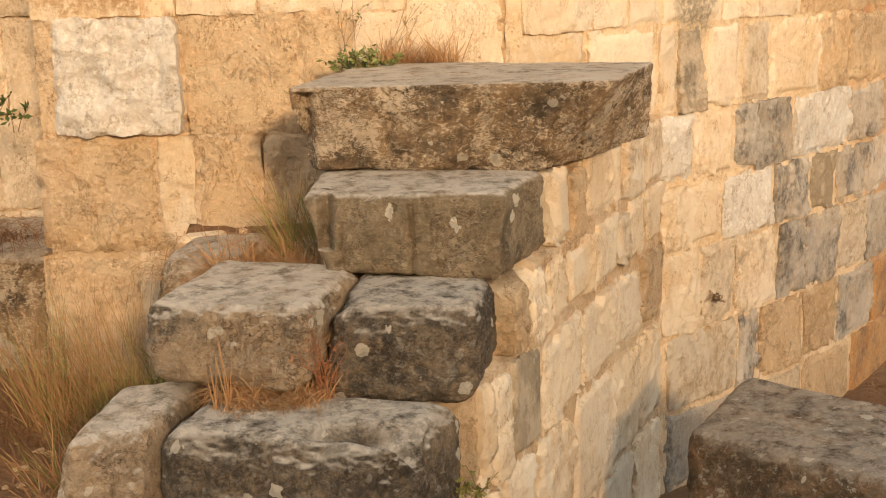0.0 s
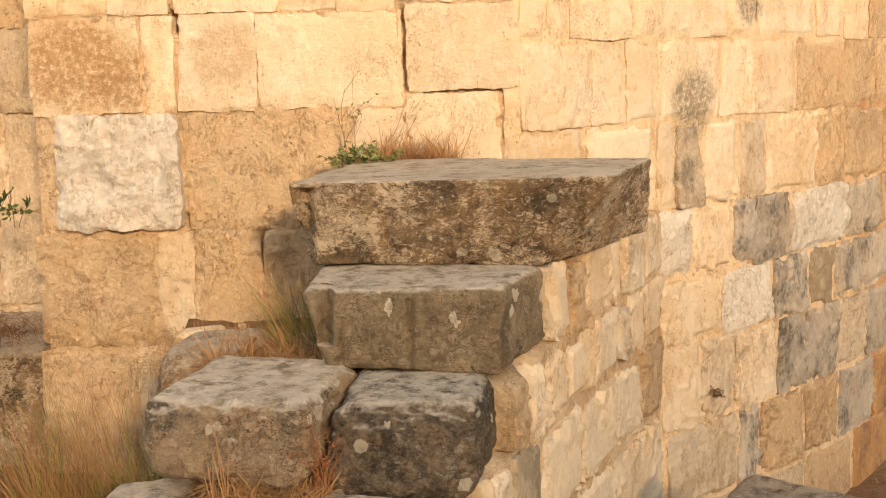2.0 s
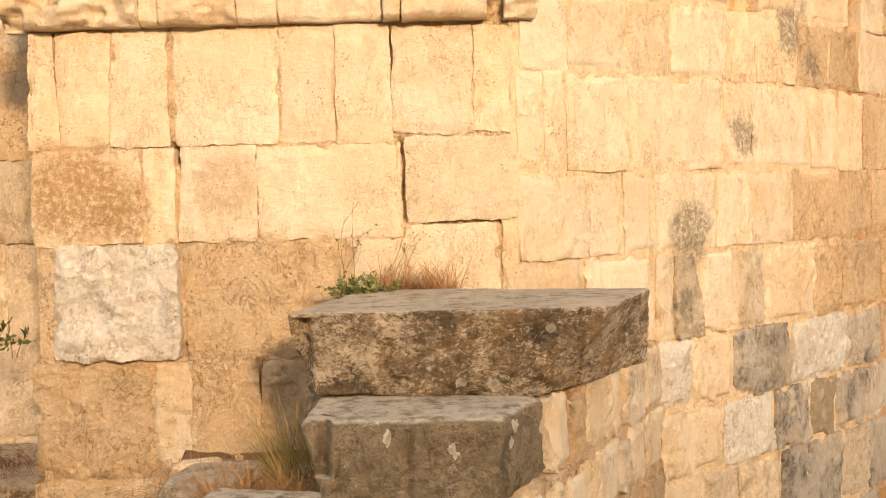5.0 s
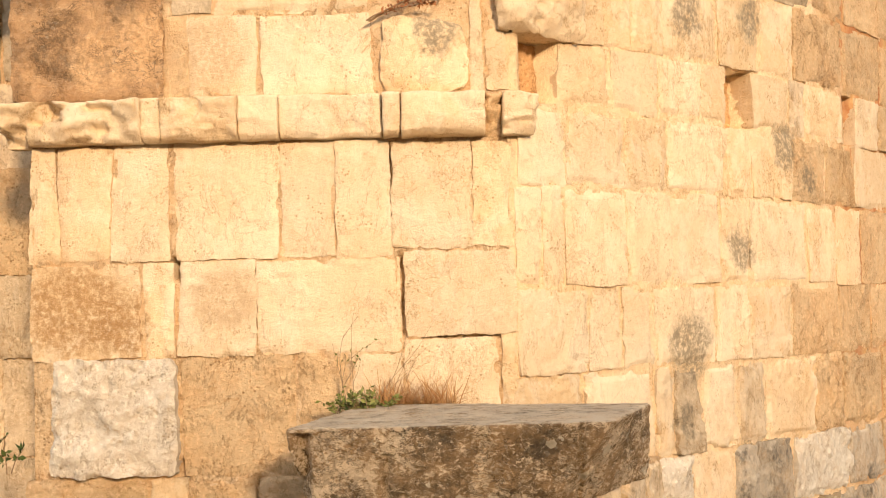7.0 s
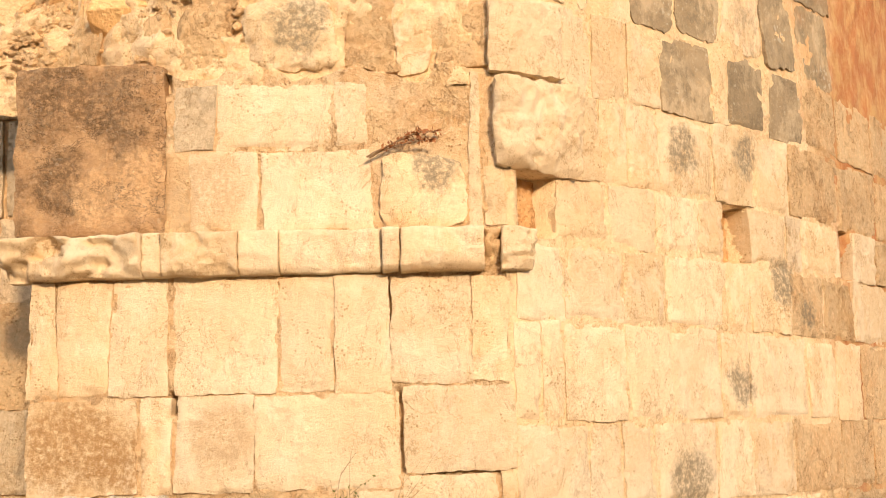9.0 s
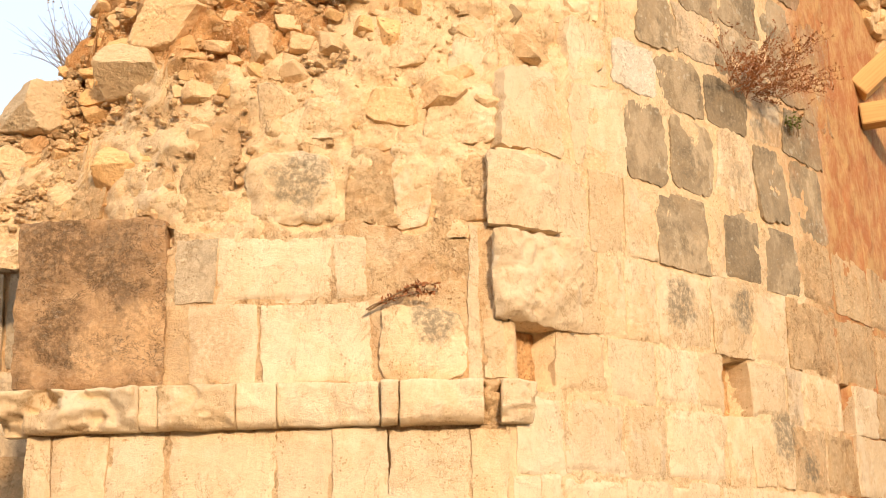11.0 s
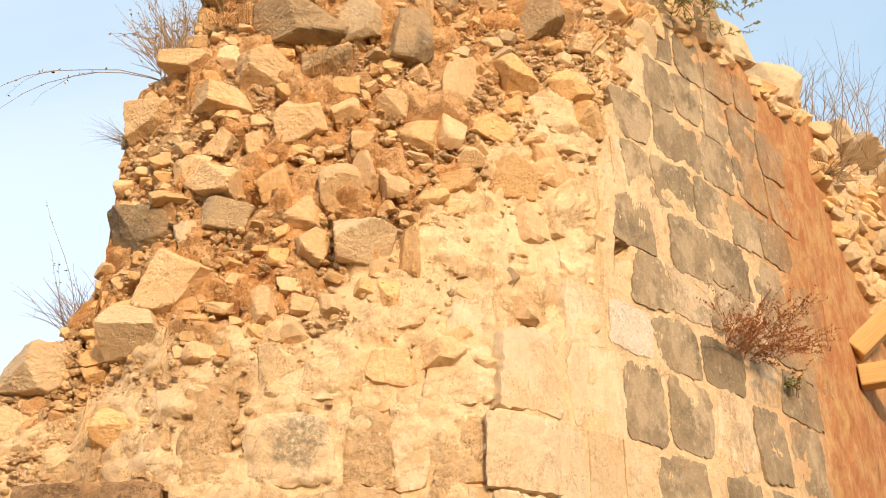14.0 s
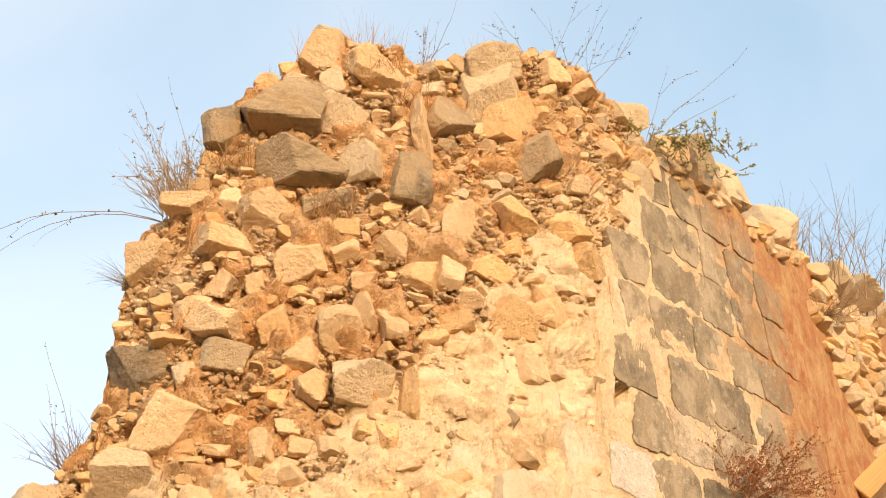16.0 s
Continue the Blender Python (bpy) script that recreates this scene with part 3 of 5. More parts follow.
def chunk_shape(rng, w, d, h, cuts=13, fine=0):
    """A broken stone: a lump split off along flat planes, with a rough, chipped skin; returns vertices and faces."""
    dirs, faces = ball((1, 3, 4, 5)[min(fine, 3)])
    planes = []
    for k in range(cuts):
        p = Vector((rng.gauss(0, 1), rng.gauss(0, 1), rng.gauss(0, 1)))
        far = rng.uniform(0.62, 0.95)
        if k < 6:
            # bedding and joint faces, roughly at right angles
            p = Vector([(1 if k % 2 else -1) if k // 2 == axis else rng.gauss(0, 0.33) for axis in range(3)])
            far = rng.uniform(0.55, 0.85)
        planes.append((p.normalized(), far))
    off = Vector((rng.uniform(0, 90), rng.uniform(0, 90), rng.uniform(0, 90)))
    verts = []
    for n in dirs:
        r = 1.25
        for p, far in planes:
            c = n.dot(p)
            if c > 0.05:
                r = min(r, far / c)
        r *= 1 + 0.05 * noise.noise(n * 2.1 + off)
        if fine:
            r *= 1 + 0.025 * noise.noise(n * 5 + off) + 0.024 * noise.noise(n * 11 + off) + 0.016 * noise.noise(n * 26 + off)
        verts.append(Vector((n.x * r * w / 2, n.y * r * d / 2, n.z * r * h / 2)))
    return verts, faces


CHIPS = []


def chip(rng, w, d, h):
    """A small broken stone: one of a set of shapes, scaled."""
    if not CHIPS:
        CHIPS.extend(chunk_shape(rng, 1.0, 1.0, 1.0, rng.randint(8, 11)) for _ in range(60))
    vs, fs = rng.choice(CHIPS)
    return [Vector((p.x * w, p.y * d, p.z * h)) for p in vs], fs


# ---- ground ----
# height of the unseen ridge added to shade the stair and wall foot
SHADE_RIDGE = 9.90


def ground_z(x, y):
    left = 0.55 * (1 - smooth(-0.85, 0.1, x)) * smooth(0.6, 2.0, y)
    far = 0.02 * fbm((x, y, 0), 1.3, 3) + 0.008 * fbm((x, y, 3), 9, 3)
    # a broad unseen ridge behind the camera, towards the evening sun, added for shade
    back = -(x * math.sin(radians(SUN_AZ)) - y * math.cos(radians(SUN_AZ)))
    ridge = SHADE_RIDGE * smooth(-12, -30, back) * (1 + 0.015 * fbm((x * 0.08, y * 0.08, 5), 1, 3))
    return left + far + ridge + 0.05 * smooth(4.0, 5.4, y) * smooth(0.8, 1.6, x)


def build_ground():
    edge = [-400, -200, -120, -80, -60, -50] + [-44 + 2 * i for i in range(19)] + [-7, -5, -4]
    xs = edge + [-3 + 0.07 * i for i in range(101)] + [5, 7, 9, 12, 15, 18, 21, 25, 30, 36, 44, 60, 90, 150, 400]
    ys = edge + [-3 + 0.09 * i for i in range(101)] + [7, 9, 14, 25, 60, 150, 400]
    verts = [(x, y, ground_z(x, y)) for x in xs for y in ys]
    n = len(ys)
    faces = [(i * n + j, (i + 1) * n + j, (i + 1) * n + j + 1, i * n + j + 1) for i in range(len(xs) - 1) for j in range(n - 1)]
    return tagged(mesh_object("ground", verts, faces, SOIL, centre=False), "dry reddish soil with straw and pebbles", "ground", kind="structure")


build_ground()


# ---- walls: bodies of mortar and core ----
def long_top(v):
    """Broken top of the long wall."""
    s = v - 0.2
    pts = ((-0.2, 2.96), (0.10, 2.98), (0.28, 3.25), (0.44, 3.46), (0.50, 3.90), (0.56, 4.15), (0.66, 4.36), (0.74, 4.58), (0.84, 4.77), (1.5, 4.85), (1.75, 4.76), (2.3, 4.95), (2.7, 4.85), (3.6, 5.1), (6.0, 4.9))
    for (a, p), (b, q) in zip(pts[:-1], pts[1:]):
        if s <= b:
            return p + (q - p) * max(0.0, s - a) / (b - a)
    return pts[-1][1]


HOLES = ((1.145, 1.30, 2.255, 2.45, 0.14), (1.985, 2.08, 2.26, 2.45, 0.08), (0.25, 0.38, 2.27, 2.46, 0.12), (0.745, 0.82, 3.62, 3.68, 0.08), (1.22, 1.30, 1.80, 1.86, 0.05))


def holes(v, z):
    """Sockets and lost stones in the long wall."""
    for a, b, c, d, deep in HOLES:
        if a < v < b and c < z < d:
            return deep
    smear = fbm((v, z, 2), 6, 3) + 0.5 * fbm((v, z, 9), 17, 2)
    return 0.004 * smooth(1.7, 1.3, z) - smooth(2.6, 3.0, z) * (0.002 + 0.0065 * max(-0.2, smear))


JOINTS = ((-0.116, -0.100, 1.62, 1.85, 0.03), (-0.142, -0.128, 1.92, 2.16, 0.03), (-1.068, -1.044, 1.86, 2.12, 0.05), (-0.738, -0.712, 1.79, 1.85, 0.05), (-0.785, -0.738, 2.69, 2.745, 0.06),
          (-0.06, 0.20, 1.613, 1.626, 0.02), (-0.735, -0.70, 1.235, 1.30, 0.03), (-0.53, -0.505, 1.02, 1.25, 0.02))


def open_joints(v, z):
    """Joints of the pier that have lost their mortar."""
    for a, b, c, d, deep in JOINTS:
        if a < v < b and c < z < d:
            return deep
    return 0.0


wall_pier = tagged(wall_sheet("wall_pier", at_wall, -1.13, 0.19, 0.0, lambda v: 2.74 + 0.05 * fbm((v, 0, 0), 7, 3), MORTAR, out=-0.0045, amp=0.003, scale=17, step=0.010, setback=open_joints), "cream limestone ashlar pier with a worn moulded string course", "wall", kind="structure")
wall_long = tagged(wall_sheet("wall_long", at_wall, 0.19, 4.6, -0.1, long_top, PLASTER, out=-0.003, amp=0.0032, scale=16, step=0.012, setback=holes), "weathered limestone ashlar wall, grey-stained and rust-streaked, broken top", "wall", kind="structure")
recess = on_line((-4.4, 4.20), (-1.0, 4.20))
wall_recess = tagged(wall_sheet("wall_recess", recess, 0.0, 3.4, 0.0, 3.05, MORTAR), "set-back limestone ashlar wall beside the pier", "wall", kind="structure")
side = on_line((-0.05, 2.27), (0.665, 3.99))
SIDE_LEN = math.hypot(0.715, 1.72)


def side_top(v):
    for limit, z in ((0.27, 0.64), (0.62, 0.86), (0.95, 1.04), (9, 1.235)):
        if v < limit:
            return z


wall_stair = tagged(wall_sheet("wall_stair_side", side, 0.0, SIDE_LEN, -0.1, side_top, MORTAR, depth=0.60, out=-0.011, amp=0.006, scale=14, step=0.010), "side wall of the stone stair, irregular cream limestone blocks", "wall", kind="structure")

# ---- pier: courses of ashlar, bottom up ----
P = wall_pier
course(P, at_wall, 0.02, 0.52, [-1.15, -0.80, -0.4, 0.2], "ttt", -0.02)
course(P, at_wall, 0.52, 0.925, [-1.16, -0.885, -0.55, -0.2, 0.2], "octc", 0.0, 1.8)
course(P, at_wall, 0.925, 1.25, [-1.15, -0.81, -0.70, -0.515, -0.33, -0.05, 0.2], "tcooyc", 0.002, 2.0, worn=1.0)
course(P, at_wall, 1.25, 1.575, [-1.075, -0.72], "w", 0.026, 2.4, rounded=0.12, ragged=1.6)
course(P, at_wall, 1.25, 1.58, [-0.715, -0.40, -0.25, -0.11], "ooy", 0.0, 1.1)
course(P, at_wall, 1.25, 1.62, [-0.11, 0.155, 0.2], "yc")
course(P, at_wall, 1.575, 1.84, [-1.14, -0.82, -0.725, -0.51, -0.11], "ccyy", 0.004)
course(P, at_wall, 1.62, 1.86, [-0.105, 0.2], "y", 0.006, 0.6)
course(P, at_wall, 1.84, 2.165, [-1.14, -1.055, -0.905, -0.735, -0.44, -0.285, -0.135], "ccyyyy", 0.0, 0.7)
course(P, at_wall, 1.86, 2.16, [-0.13, 0.09, 0.2], "yc", 0.0, 0.8)
course(P, at_wall, 2.285, 2.775, [-1.19, -0.755], "b", 0.015, 1.2)
course(P, at_wall, 2.285, 2.52, [-0.75, -0.69, -0.49, -0.175], "oyy", 0.0, 0.6)
block(P, at_wall, -0.165, 0.095, 2.285, 2.50, M["c"], 0.014, 0.9, 404, wob=0.012, bulge=0.02, gap=0.004, rounded=0.35, ragged=1.6)
course(P, at_wall, 2.285, 2.74, [0.095, 0.135], "y", 0.0)
course(P, at_wall, 2.52, 2.715, [-0.735, -0.61, -0.28, -0.185], "pyy", 0.0, 1.0)
block(P, at_wall, -0.17, 0.08, 2.49, 2.72, M["t"], -0.035, 1.6, 403, wob=0.025, bulge=0.02, gap=0.008, rounded=0.5)
block(P, at_wall, -0.53, -0.25, 2.735, 2.99, M["c"], -0.005, 1.3, 401, wob=0.04, bulge=0.02, gap=0.008, rounded=0.5, ragged=2.5)
block(P, at_wall, -0.75, -0.55, 2.73, 2.97, M["o"], -0.03, 1.8, 402, wob=0.03, bulge=0.02, gap=0.01, rounded=0.5)
course(P, at_wall, 2.30, 2.46, [0.135, 0.2], "c", 0.01)


SHAPE = ((0.0, 0.0, 0.122), (0.24, 0.068, 0.119), (0.34, 0.076, 0.112), (0.60, 0.078, 0.050), (0.78, 0.070, 0.014), (0.90, 0.050, 0.001), (1.0, 0.0, 0.0))


def moulding(v0, v1, mat, seed, worn=1.0, proj=1.0, drop=0.0):
    """A length of the string course: flat top, rounded nose and a hollow below, worn along its edge."""
    nx, prof = max(4, int((v1 - v0) / 0.006)), []
    for k in range(29):
        a = k / 28
        for (t0, o0, z0), (t1, o1, z1) in zip(SHAPE[:-1], SHAPE[1:]):
            if t0 <= a <= t1:
                f = (a - t0) / (t1 - t0)
                prof.append((o0 + (o1 - o0) * f, z0 + (z1 - z0) * f))
                break
    verts, faces = [], []
    for i in range(nx + 1):
        v = v0 + (v1 - v0) * i / nx
        for k, (o, z) in enumerate(prof):
            q = Vector((v * 1.0, z * 1.5, seed * 3.3))
            wear = max(0.0, 0.3 + fbm(q, 6, 3)) * 0.035 * worn
            chip = (0.022 * smooth(0.10, 0.16, noise.noise(q * 7)) + 0.012 * smooth(0.25, 0.35, fbm(q, 17, 2))) * worn * min(1.0, worn)
            end = 0.0012 * (1 - min(1.0, min(i, nx - i) / 1.5))
            oo = max(-0.01, o * proj - (wear + chip) * (o / 0.074)) - end * (o > 0.01)
            verts.append(at_wall(v + 0.004 * noise.noise(q * 19), 2.165 - drop + z + 0.006 * noise.noise(q * 15), oo + (0.0015 + 0.0015 * worn) * noise.noise(q * 40) + 0.0015 * noise.noise(q * 95)))
        verts.append(at_wall(v, 2.165 - drop, -0.05))
        verts.append(at_wall(v, 2.285 - drop, -0.05))
    n = len(prof) + 2
    for i in range(nx):
        for k in range(n):
            a, b = i * n + k, i * n + (k + 1) % n
            faces.append((a, b, b + n, a + n))
    faces.append(tuple(range(n - 1, -1, -1)))
    faces.append(tuple(nx * n + k for k in range(n)))
    return mesh_object("moulding_stone", verts, faces, mat, P)


for a, b, tone, worn, proj in ((-1.20, -0.81, "c", 1.7, 1.15), (-0.808, -0.755, "y", 0.3, 0.7), (-0.753, -0.545, "c", 0.7, 1.0), (-0.543, -0.435, "y", 0.4, 0.75), (-0.433, -0.155, "y", 0.35, 0.55),
                               (-0.150, -0.105, "y", 0.4, 0.95), (-0.100, 0.125, "c", 0.45, 1.0), (0.128, 0.175, "o", 2.2, 0.6), (0.177, 0.262, "y", 0.9, 0.9)):
    moulding(a, b, M[tone], a, worn, proj)

# ---- long wall: courses of ashlar, bottom up, joints in metres along the wall ----
L, S0 = wall_long, 0.2
course(L, at_wall, 0.0, 0.27, [0.60, 0.98, 1.43, 1.83, 2.3, 2.8], "ksorr", -0.01, 1.8, S0, worn=1.0, ragged=1.5, wob=0.012)
course(L, at_wall, 0.27, 0.53, [0.60, 0.97, 1.10, 1.41, 1.69, 2.04, 2.5, 2.9], "skotkrr", 0.0, 1.8, S0, worn=1.0, ragged=1.5, wob=0.012)
course(L, at_wall, 0.53, 0.80, [0.58, 0.77, 0.94, 1.22, 1.40, 1.67, 1.94, 2.3, 2.8], "cpskkpkr", 0.0, 1.8, S0, worn=1.0, ragged=1.5, wob=0.012)
course(L, at_wall, 0.80, 1.01, [0.56, 0.87, 1.18, 1.43, 1.63, 1.90, 2.2, 2.6], "cwkgkks", 0.0, 1.8, S0, worn=1.0, ragged=1.5, wob=0.012)
course(L, at_wall, 1.01, 1.23, [0.54, 0.72, 0.94, 1.05, 1.29, 1.73, 2.07, 2.5], "wckkwks", 0.0, 1.8, S0, worn=1.0, ragged=1.5, wob=0.012)
course(L, at_wall, 1.23, 1.50, [0.0, 0.25, 0.55, 0.64, 0.77, 0.96, 1.13, 1.47, 1.70, 2.1, 2.6], "cycpyscoot", 0.0, 1.8, S0, worn=1.0, ragged=1.5, wob=0.012)
course(L, at_wall, 1.50, 1.745, [0.0, 0.27, 0.41, 0.55, 0.85, 1.04, 1.30, 1.68, 1.99, 2.5], "yyyyycooo", 0.0, 1.0, S0)
course(L, at_wall, 1.745, 2.03, [0.01, 0.10, 0.19, 0.44, 0.64, 0.89, 1.06, 1.44, 1.67, 1.91, 2.4], "yyyyycycco", 0.0, 0.8, S0)
course(L, at_wall, 2.03, 2.26, [0.02, 0.20, 0.44, 0.63, 0.94, 1.08, 1.34, 1.60, 1.86, 2.3], "yycyccotc", 0.0, 0.9, S0)
course(L, at_wall, 2.26, 2.45, [0.18, 0.39, 0.59, 0.81, 0.945], "cyyc", 0.0, 0.9, S0)
course(L, at_wall, 2.26, 2.45, [1.10, 1.34, 1.45, 1.78], "csc", 0.0, 0.9, S0)
block(L, at_wall, 1.15, 1.30, 2.26, 2.44, EARTH, -0.085, 1.0, 411)
block(L, at_wall, 1.99, 2.08, 2.265, 2.44, EARTH, -0.06, 1.0, 412)
block(L, at_wall, 0.26, 0.38, 2.275, 2.45, EARTH, -0.075, 1.2, 413)
course(L, at_wall, 2.26, 2.45, [1.88, 2.14, 2.5], "yo", 0.01, 0.9, S0)
block(L, at_wall, 0.17, 0.445, 2.45, 2.71, M["y"], 0.045, 1.8, 421, bulge=0.015, tilt=0.035, rounded=0.16, wob=0.016, ragged=1.8)
course(L, at_wall, 2.45, 2.71, [0.25, 0.36, 0.48, 0.63, 0.91, 1.15, 1.38, 1.79, 2.2, 2.6], "ccccccooo", 0.0, 1.0, S0)
course(L, at_wall, 2.735, 2.96, [-0.04, 0.21], "y", 0.03, 1.2, S0)
course(L, at_wall, 2.71, 2.97, [0.21, 0.34, 0.50, 0.65, 0.92, 1.01, 1.26, 1.52, 1.81, 2.2, 2.6], "yccgcggooo", 0.0, 0.9, S0)
course(L, at_wall, 2.97, 3.26, [0.0, 0.26, 0.37, 0.52, 0.75, 1.00, 1.25, 1.50, 1.79, 2.2, 2.6], "cyyggsgg--", 0.0025, 0.35, S0, gap=0.008, rounded=0.34, ragged=2.6, wob=0.024, worn=0.1)
course(L, at_wall, 3.26, 3.46, [0.27, 0.47, 0.70, 0.95, 1.22, 1.49, 1.80, 2.15, 2.5], "ywggsg--", 0.0025, 0.35, S0, gap=0.008, rounded=0.34, ragged=2.6, wob=0.024, worn=0.1)
course(L, at_wall, 3.46, 3.68, [0.62, 0.82, 1.06, 1.36, 1.70, 2.0, 2.4], "gpggg-", 0.0025, 0.35, S0, gap=0.008, rounded=0.34, ragged=2.6, wob=0.024, worn=0.1)
course(L, at_wall, 3.68, 3.89, [0.545, 0.77], "g", 0.0035, 0.35, S0, gap=0.008, rounded=0.34, ragged=2.6, wob=0.024, worn=0.1)
course(L, at_wall, 3.66, 3.90, [0.85, 1.08, 1.38, 1.69, 2.05, 2.4], "gggg-", 0.0025, 0.35, S0, gap=0.008, rounded=0.34, ragged=2.6, wob=0.024, worn=0.1)
course(L, at_wall, 3.90, 4.12, [0.57, 0.63, 0.79, 1.04, 1.24, 1.49, 1.75, 2.1, 2.45], "cggggg--", 0.0025, 0.35, S0, gap=0.008, rounded=0.34, ragged=2.6, wob=0.024, worn=0.1)
course(L, at_wall, 4.12, 4.34, [0.60, 0.82, 1.11, 1.34, 1.60, 1.9, 2.3], "ggggg-", 0.0025, 0.35, S0, gap=0.008, rounded=0.34, ragged=2.6, wob=0.024, worn=0.1)
course(L, at_wall, 4.34, 4.56, [0.70, 0.80, 0.97, 1.16, 1.36, 1.58, 1.85, 2.1], "cggggg-", 0.0025, 0.35, S0, gap=0.008, rounded=0.34, ragged=2.6, wob=0.024, worn=0.1)
course(L, at_wall, 4.56, 4.76, [0.82, 1.0, 1.22, 1.45, 1.62], "gggg", 0.0025, 0.35, S0, gap=0.008, rounded=0.34, ragged=2.6, wob=0.024, worn=0.1)

# ---- set-back wall ----
R = wall_recess
for z0, z1, br, tones in ((0.02, 0.54, [2.3, 2.7, 3.15], "tt"), (0.54, 0.95, [2.2, 2.62, 3.0, 3.2], "psp"), (0.95, 1.25, [2.2, 2.6, 2.95, 3.2], "psp"), (1.25, 1.57, [2.2, 2.7, 3.0, 3.2], "psp"),
                          (1.57, 1.83, [2.2, 2.6, 2.92, 3.2], "spp"), (1.83, 2.17, [2.2, 2.68, 2.93, 3.2], "tto"), (2.17, 2.45, [2.2, 2.6, 2.98, 3.2], "psp"), (2.45, 2.78, [2.2, 2.7, 3.0, 3.2], "spp"),
                          (2.78, 3.02, [2.2, 2.6, 2.9, 3.2], "tst")):
    course(R, recess, z0, z1, br, tones, 0.0, 1.1)
tagged(solid("ledge_stone", [(-1.9, 3.70, 0.42), (-1.10, 3.70, 0.42), (-1.10, 4.22, 0.42), (-1.9, 4.22, 0.42), (-1.9, 3.72, 0.90), (-1.10, 3.72, 0.89), (-1.10, 4.22, 0.93), (-1.9, 4.22, 0.93)], SLAB, 5, n=30, r=0.08, amp=0.014),
       "brown weathered limestone ledge block against the set-back wall", "stone")

# ---- side wall of the stair ----
W = wall_stair
course(W, side, 0.0, 0.30, [0.02, 0.35, 0.75, 1.15, 1.5, 1.83], "cccyc", 0.0, 2.2, gap=0.005, rounded=0.30, jag=0.05, ragged=2.0, wob=0.024, worn=1.3)
course(W, side, 0.30, 0.62, [0.0, 0.22, 0.40, 0.62, 0.90, 1.28, 1.55, 1.83], "cyycycc", 0.0, 2.2, gap=0.005, rounded=0.30, jag=0.05, ragged=2.0, wob=0.024, worn=1.3)
course(W, side, 0.62, 0.85, [0.27, 0.34, 0.44, 0.68, 0.98, 1.30, 1.56, 1.83], "cygyyyt", 0.0, 2.2, gap=0.005, rounded=0.30, jag=0.05, ragged=2.0, wob=0.024, worn=1.3)
course(W, side, 0.85, 1.04, [0.46, 0.57, 0.70, 0.85, 1.10, 1.31, 1.42, 1.60, 1.82], "oyccysyc", 0.0, 2.2, gap=0.005, rounded=0.30, jag=0.05, ragged=2.0, wob=0.024, worn=1.3)
course(W, side, 1.04, 1.235, [0.76, 0.88, 1.02, 1.25, 1.36, 1.60, 1.83], "yoccss", 0.0, 2.2, gap=0.005, rounded=0.30, jag=0.05, ragged=2.0, wob=0.024, worn=1.3)


# ---- the stone stair ----
def step_stone(corners, label, seed, mat=SLAB, **kw):
    return tagged(solid("stone_step", corners, mat, seed, **kw), label, "stone step", "stone steps")


step_stone([(-0.33, 3.01, 1.235), (0.22, 2.97, 1.225), (0.52, 3.36, 1.25), (-0.30, 3.585, 1.235), (-0.365, 2.99, 1.432), (0.375, 2.885, 1.44), (0.52, 3.32, 1.445), (-0.22, 3.60, 1.44)],
           "broad brown-grey stone slab with a rough front, top of the stair", 1, n=84, r=0.05, amp=0.009, crack=0.4, seams=((-0.135, 1.27, 1.37, 0.012, 0.03), (-0.325, 1.22, 1.42, 0.022, 0.06), (0.30, 1.2, 1.45, 0.01, 0.02)))
step_stone([(-0.27, 2.76, 1.05), (0.10, 2.70, 1.035), (0.225, 3.00, 1.05), (-0.27, 3.15, 1.05), (-0.325, 2.79, 1.215), (0.11, 2.71, 1.225), (0.215, 2.95, 1.235), (-0.30, 3.10, 1.235)],
           "dark lichen-spotted stone step with a squared face", 2, SLAB_OLIVE, n=74, r=0.10, amp=0.007, seams=((-0.27, 1.10, 1.22, 0.02, 0.045), (-0.085, 1.03, 1.2, 0.008, 0.016), (-0.235, 1.03, 1.16, 0.007, 0.014)))
step_stone([(-0.61, 2.52, 0.885), (-0.29, 2.46, 0.875), (-0.20, 2.80, 0.88), (-0.55, 2.95, 0.88), (-0.635, 2.55, 1.045), (-0.275, 2.48, 1.045), (-0.20, 2.80, 1.06), (-0.53, 2.92, 1.06)],
           "worn grey stone step with a pale lichened top", 3, SLAB_WORN, n=66, r=0.20, amp=0.012)
step_stone([(-0.275, 2.50, 0.845), (0.04, 2.46, 0.84), (0.12, 2.80, 0.85), (-0.22, 2.85, 0.85), (-0.235, 2.53, 1.03), (0.06, 2.50, 1.035), (0.09, 2.74, 1.045), (-0.21, 2.82, 1.045)],
           "dark square stone step spotted with white lichen", 4, SLAB_DARK, n=66, r=0.20, amp=0.010)
step_stone([(-0.57, 2.28, 0.60), (-0.10, 2.16, 0.60), (0.03, 2.50, 0.62), (-0.50, 2.62, 0.62), (-0.575, 2.36, 0.845), (-0.10, 2.22, 0.85), (0.015, 2.48, 0.855), (-0.49, 2.60, 0.86)],
           "long grey stone step with a worn hollow and pale streaks", 5, SLAB_DARK, n=74, r=0.20, amp=0.011, dents=(((-0.19, 2.33, 0.85), (0.085, 0.028, 0.2), 0.055), ((-0.11, 2.29, 0.84), (0.05, 0.025, 0.2), 0.045)))
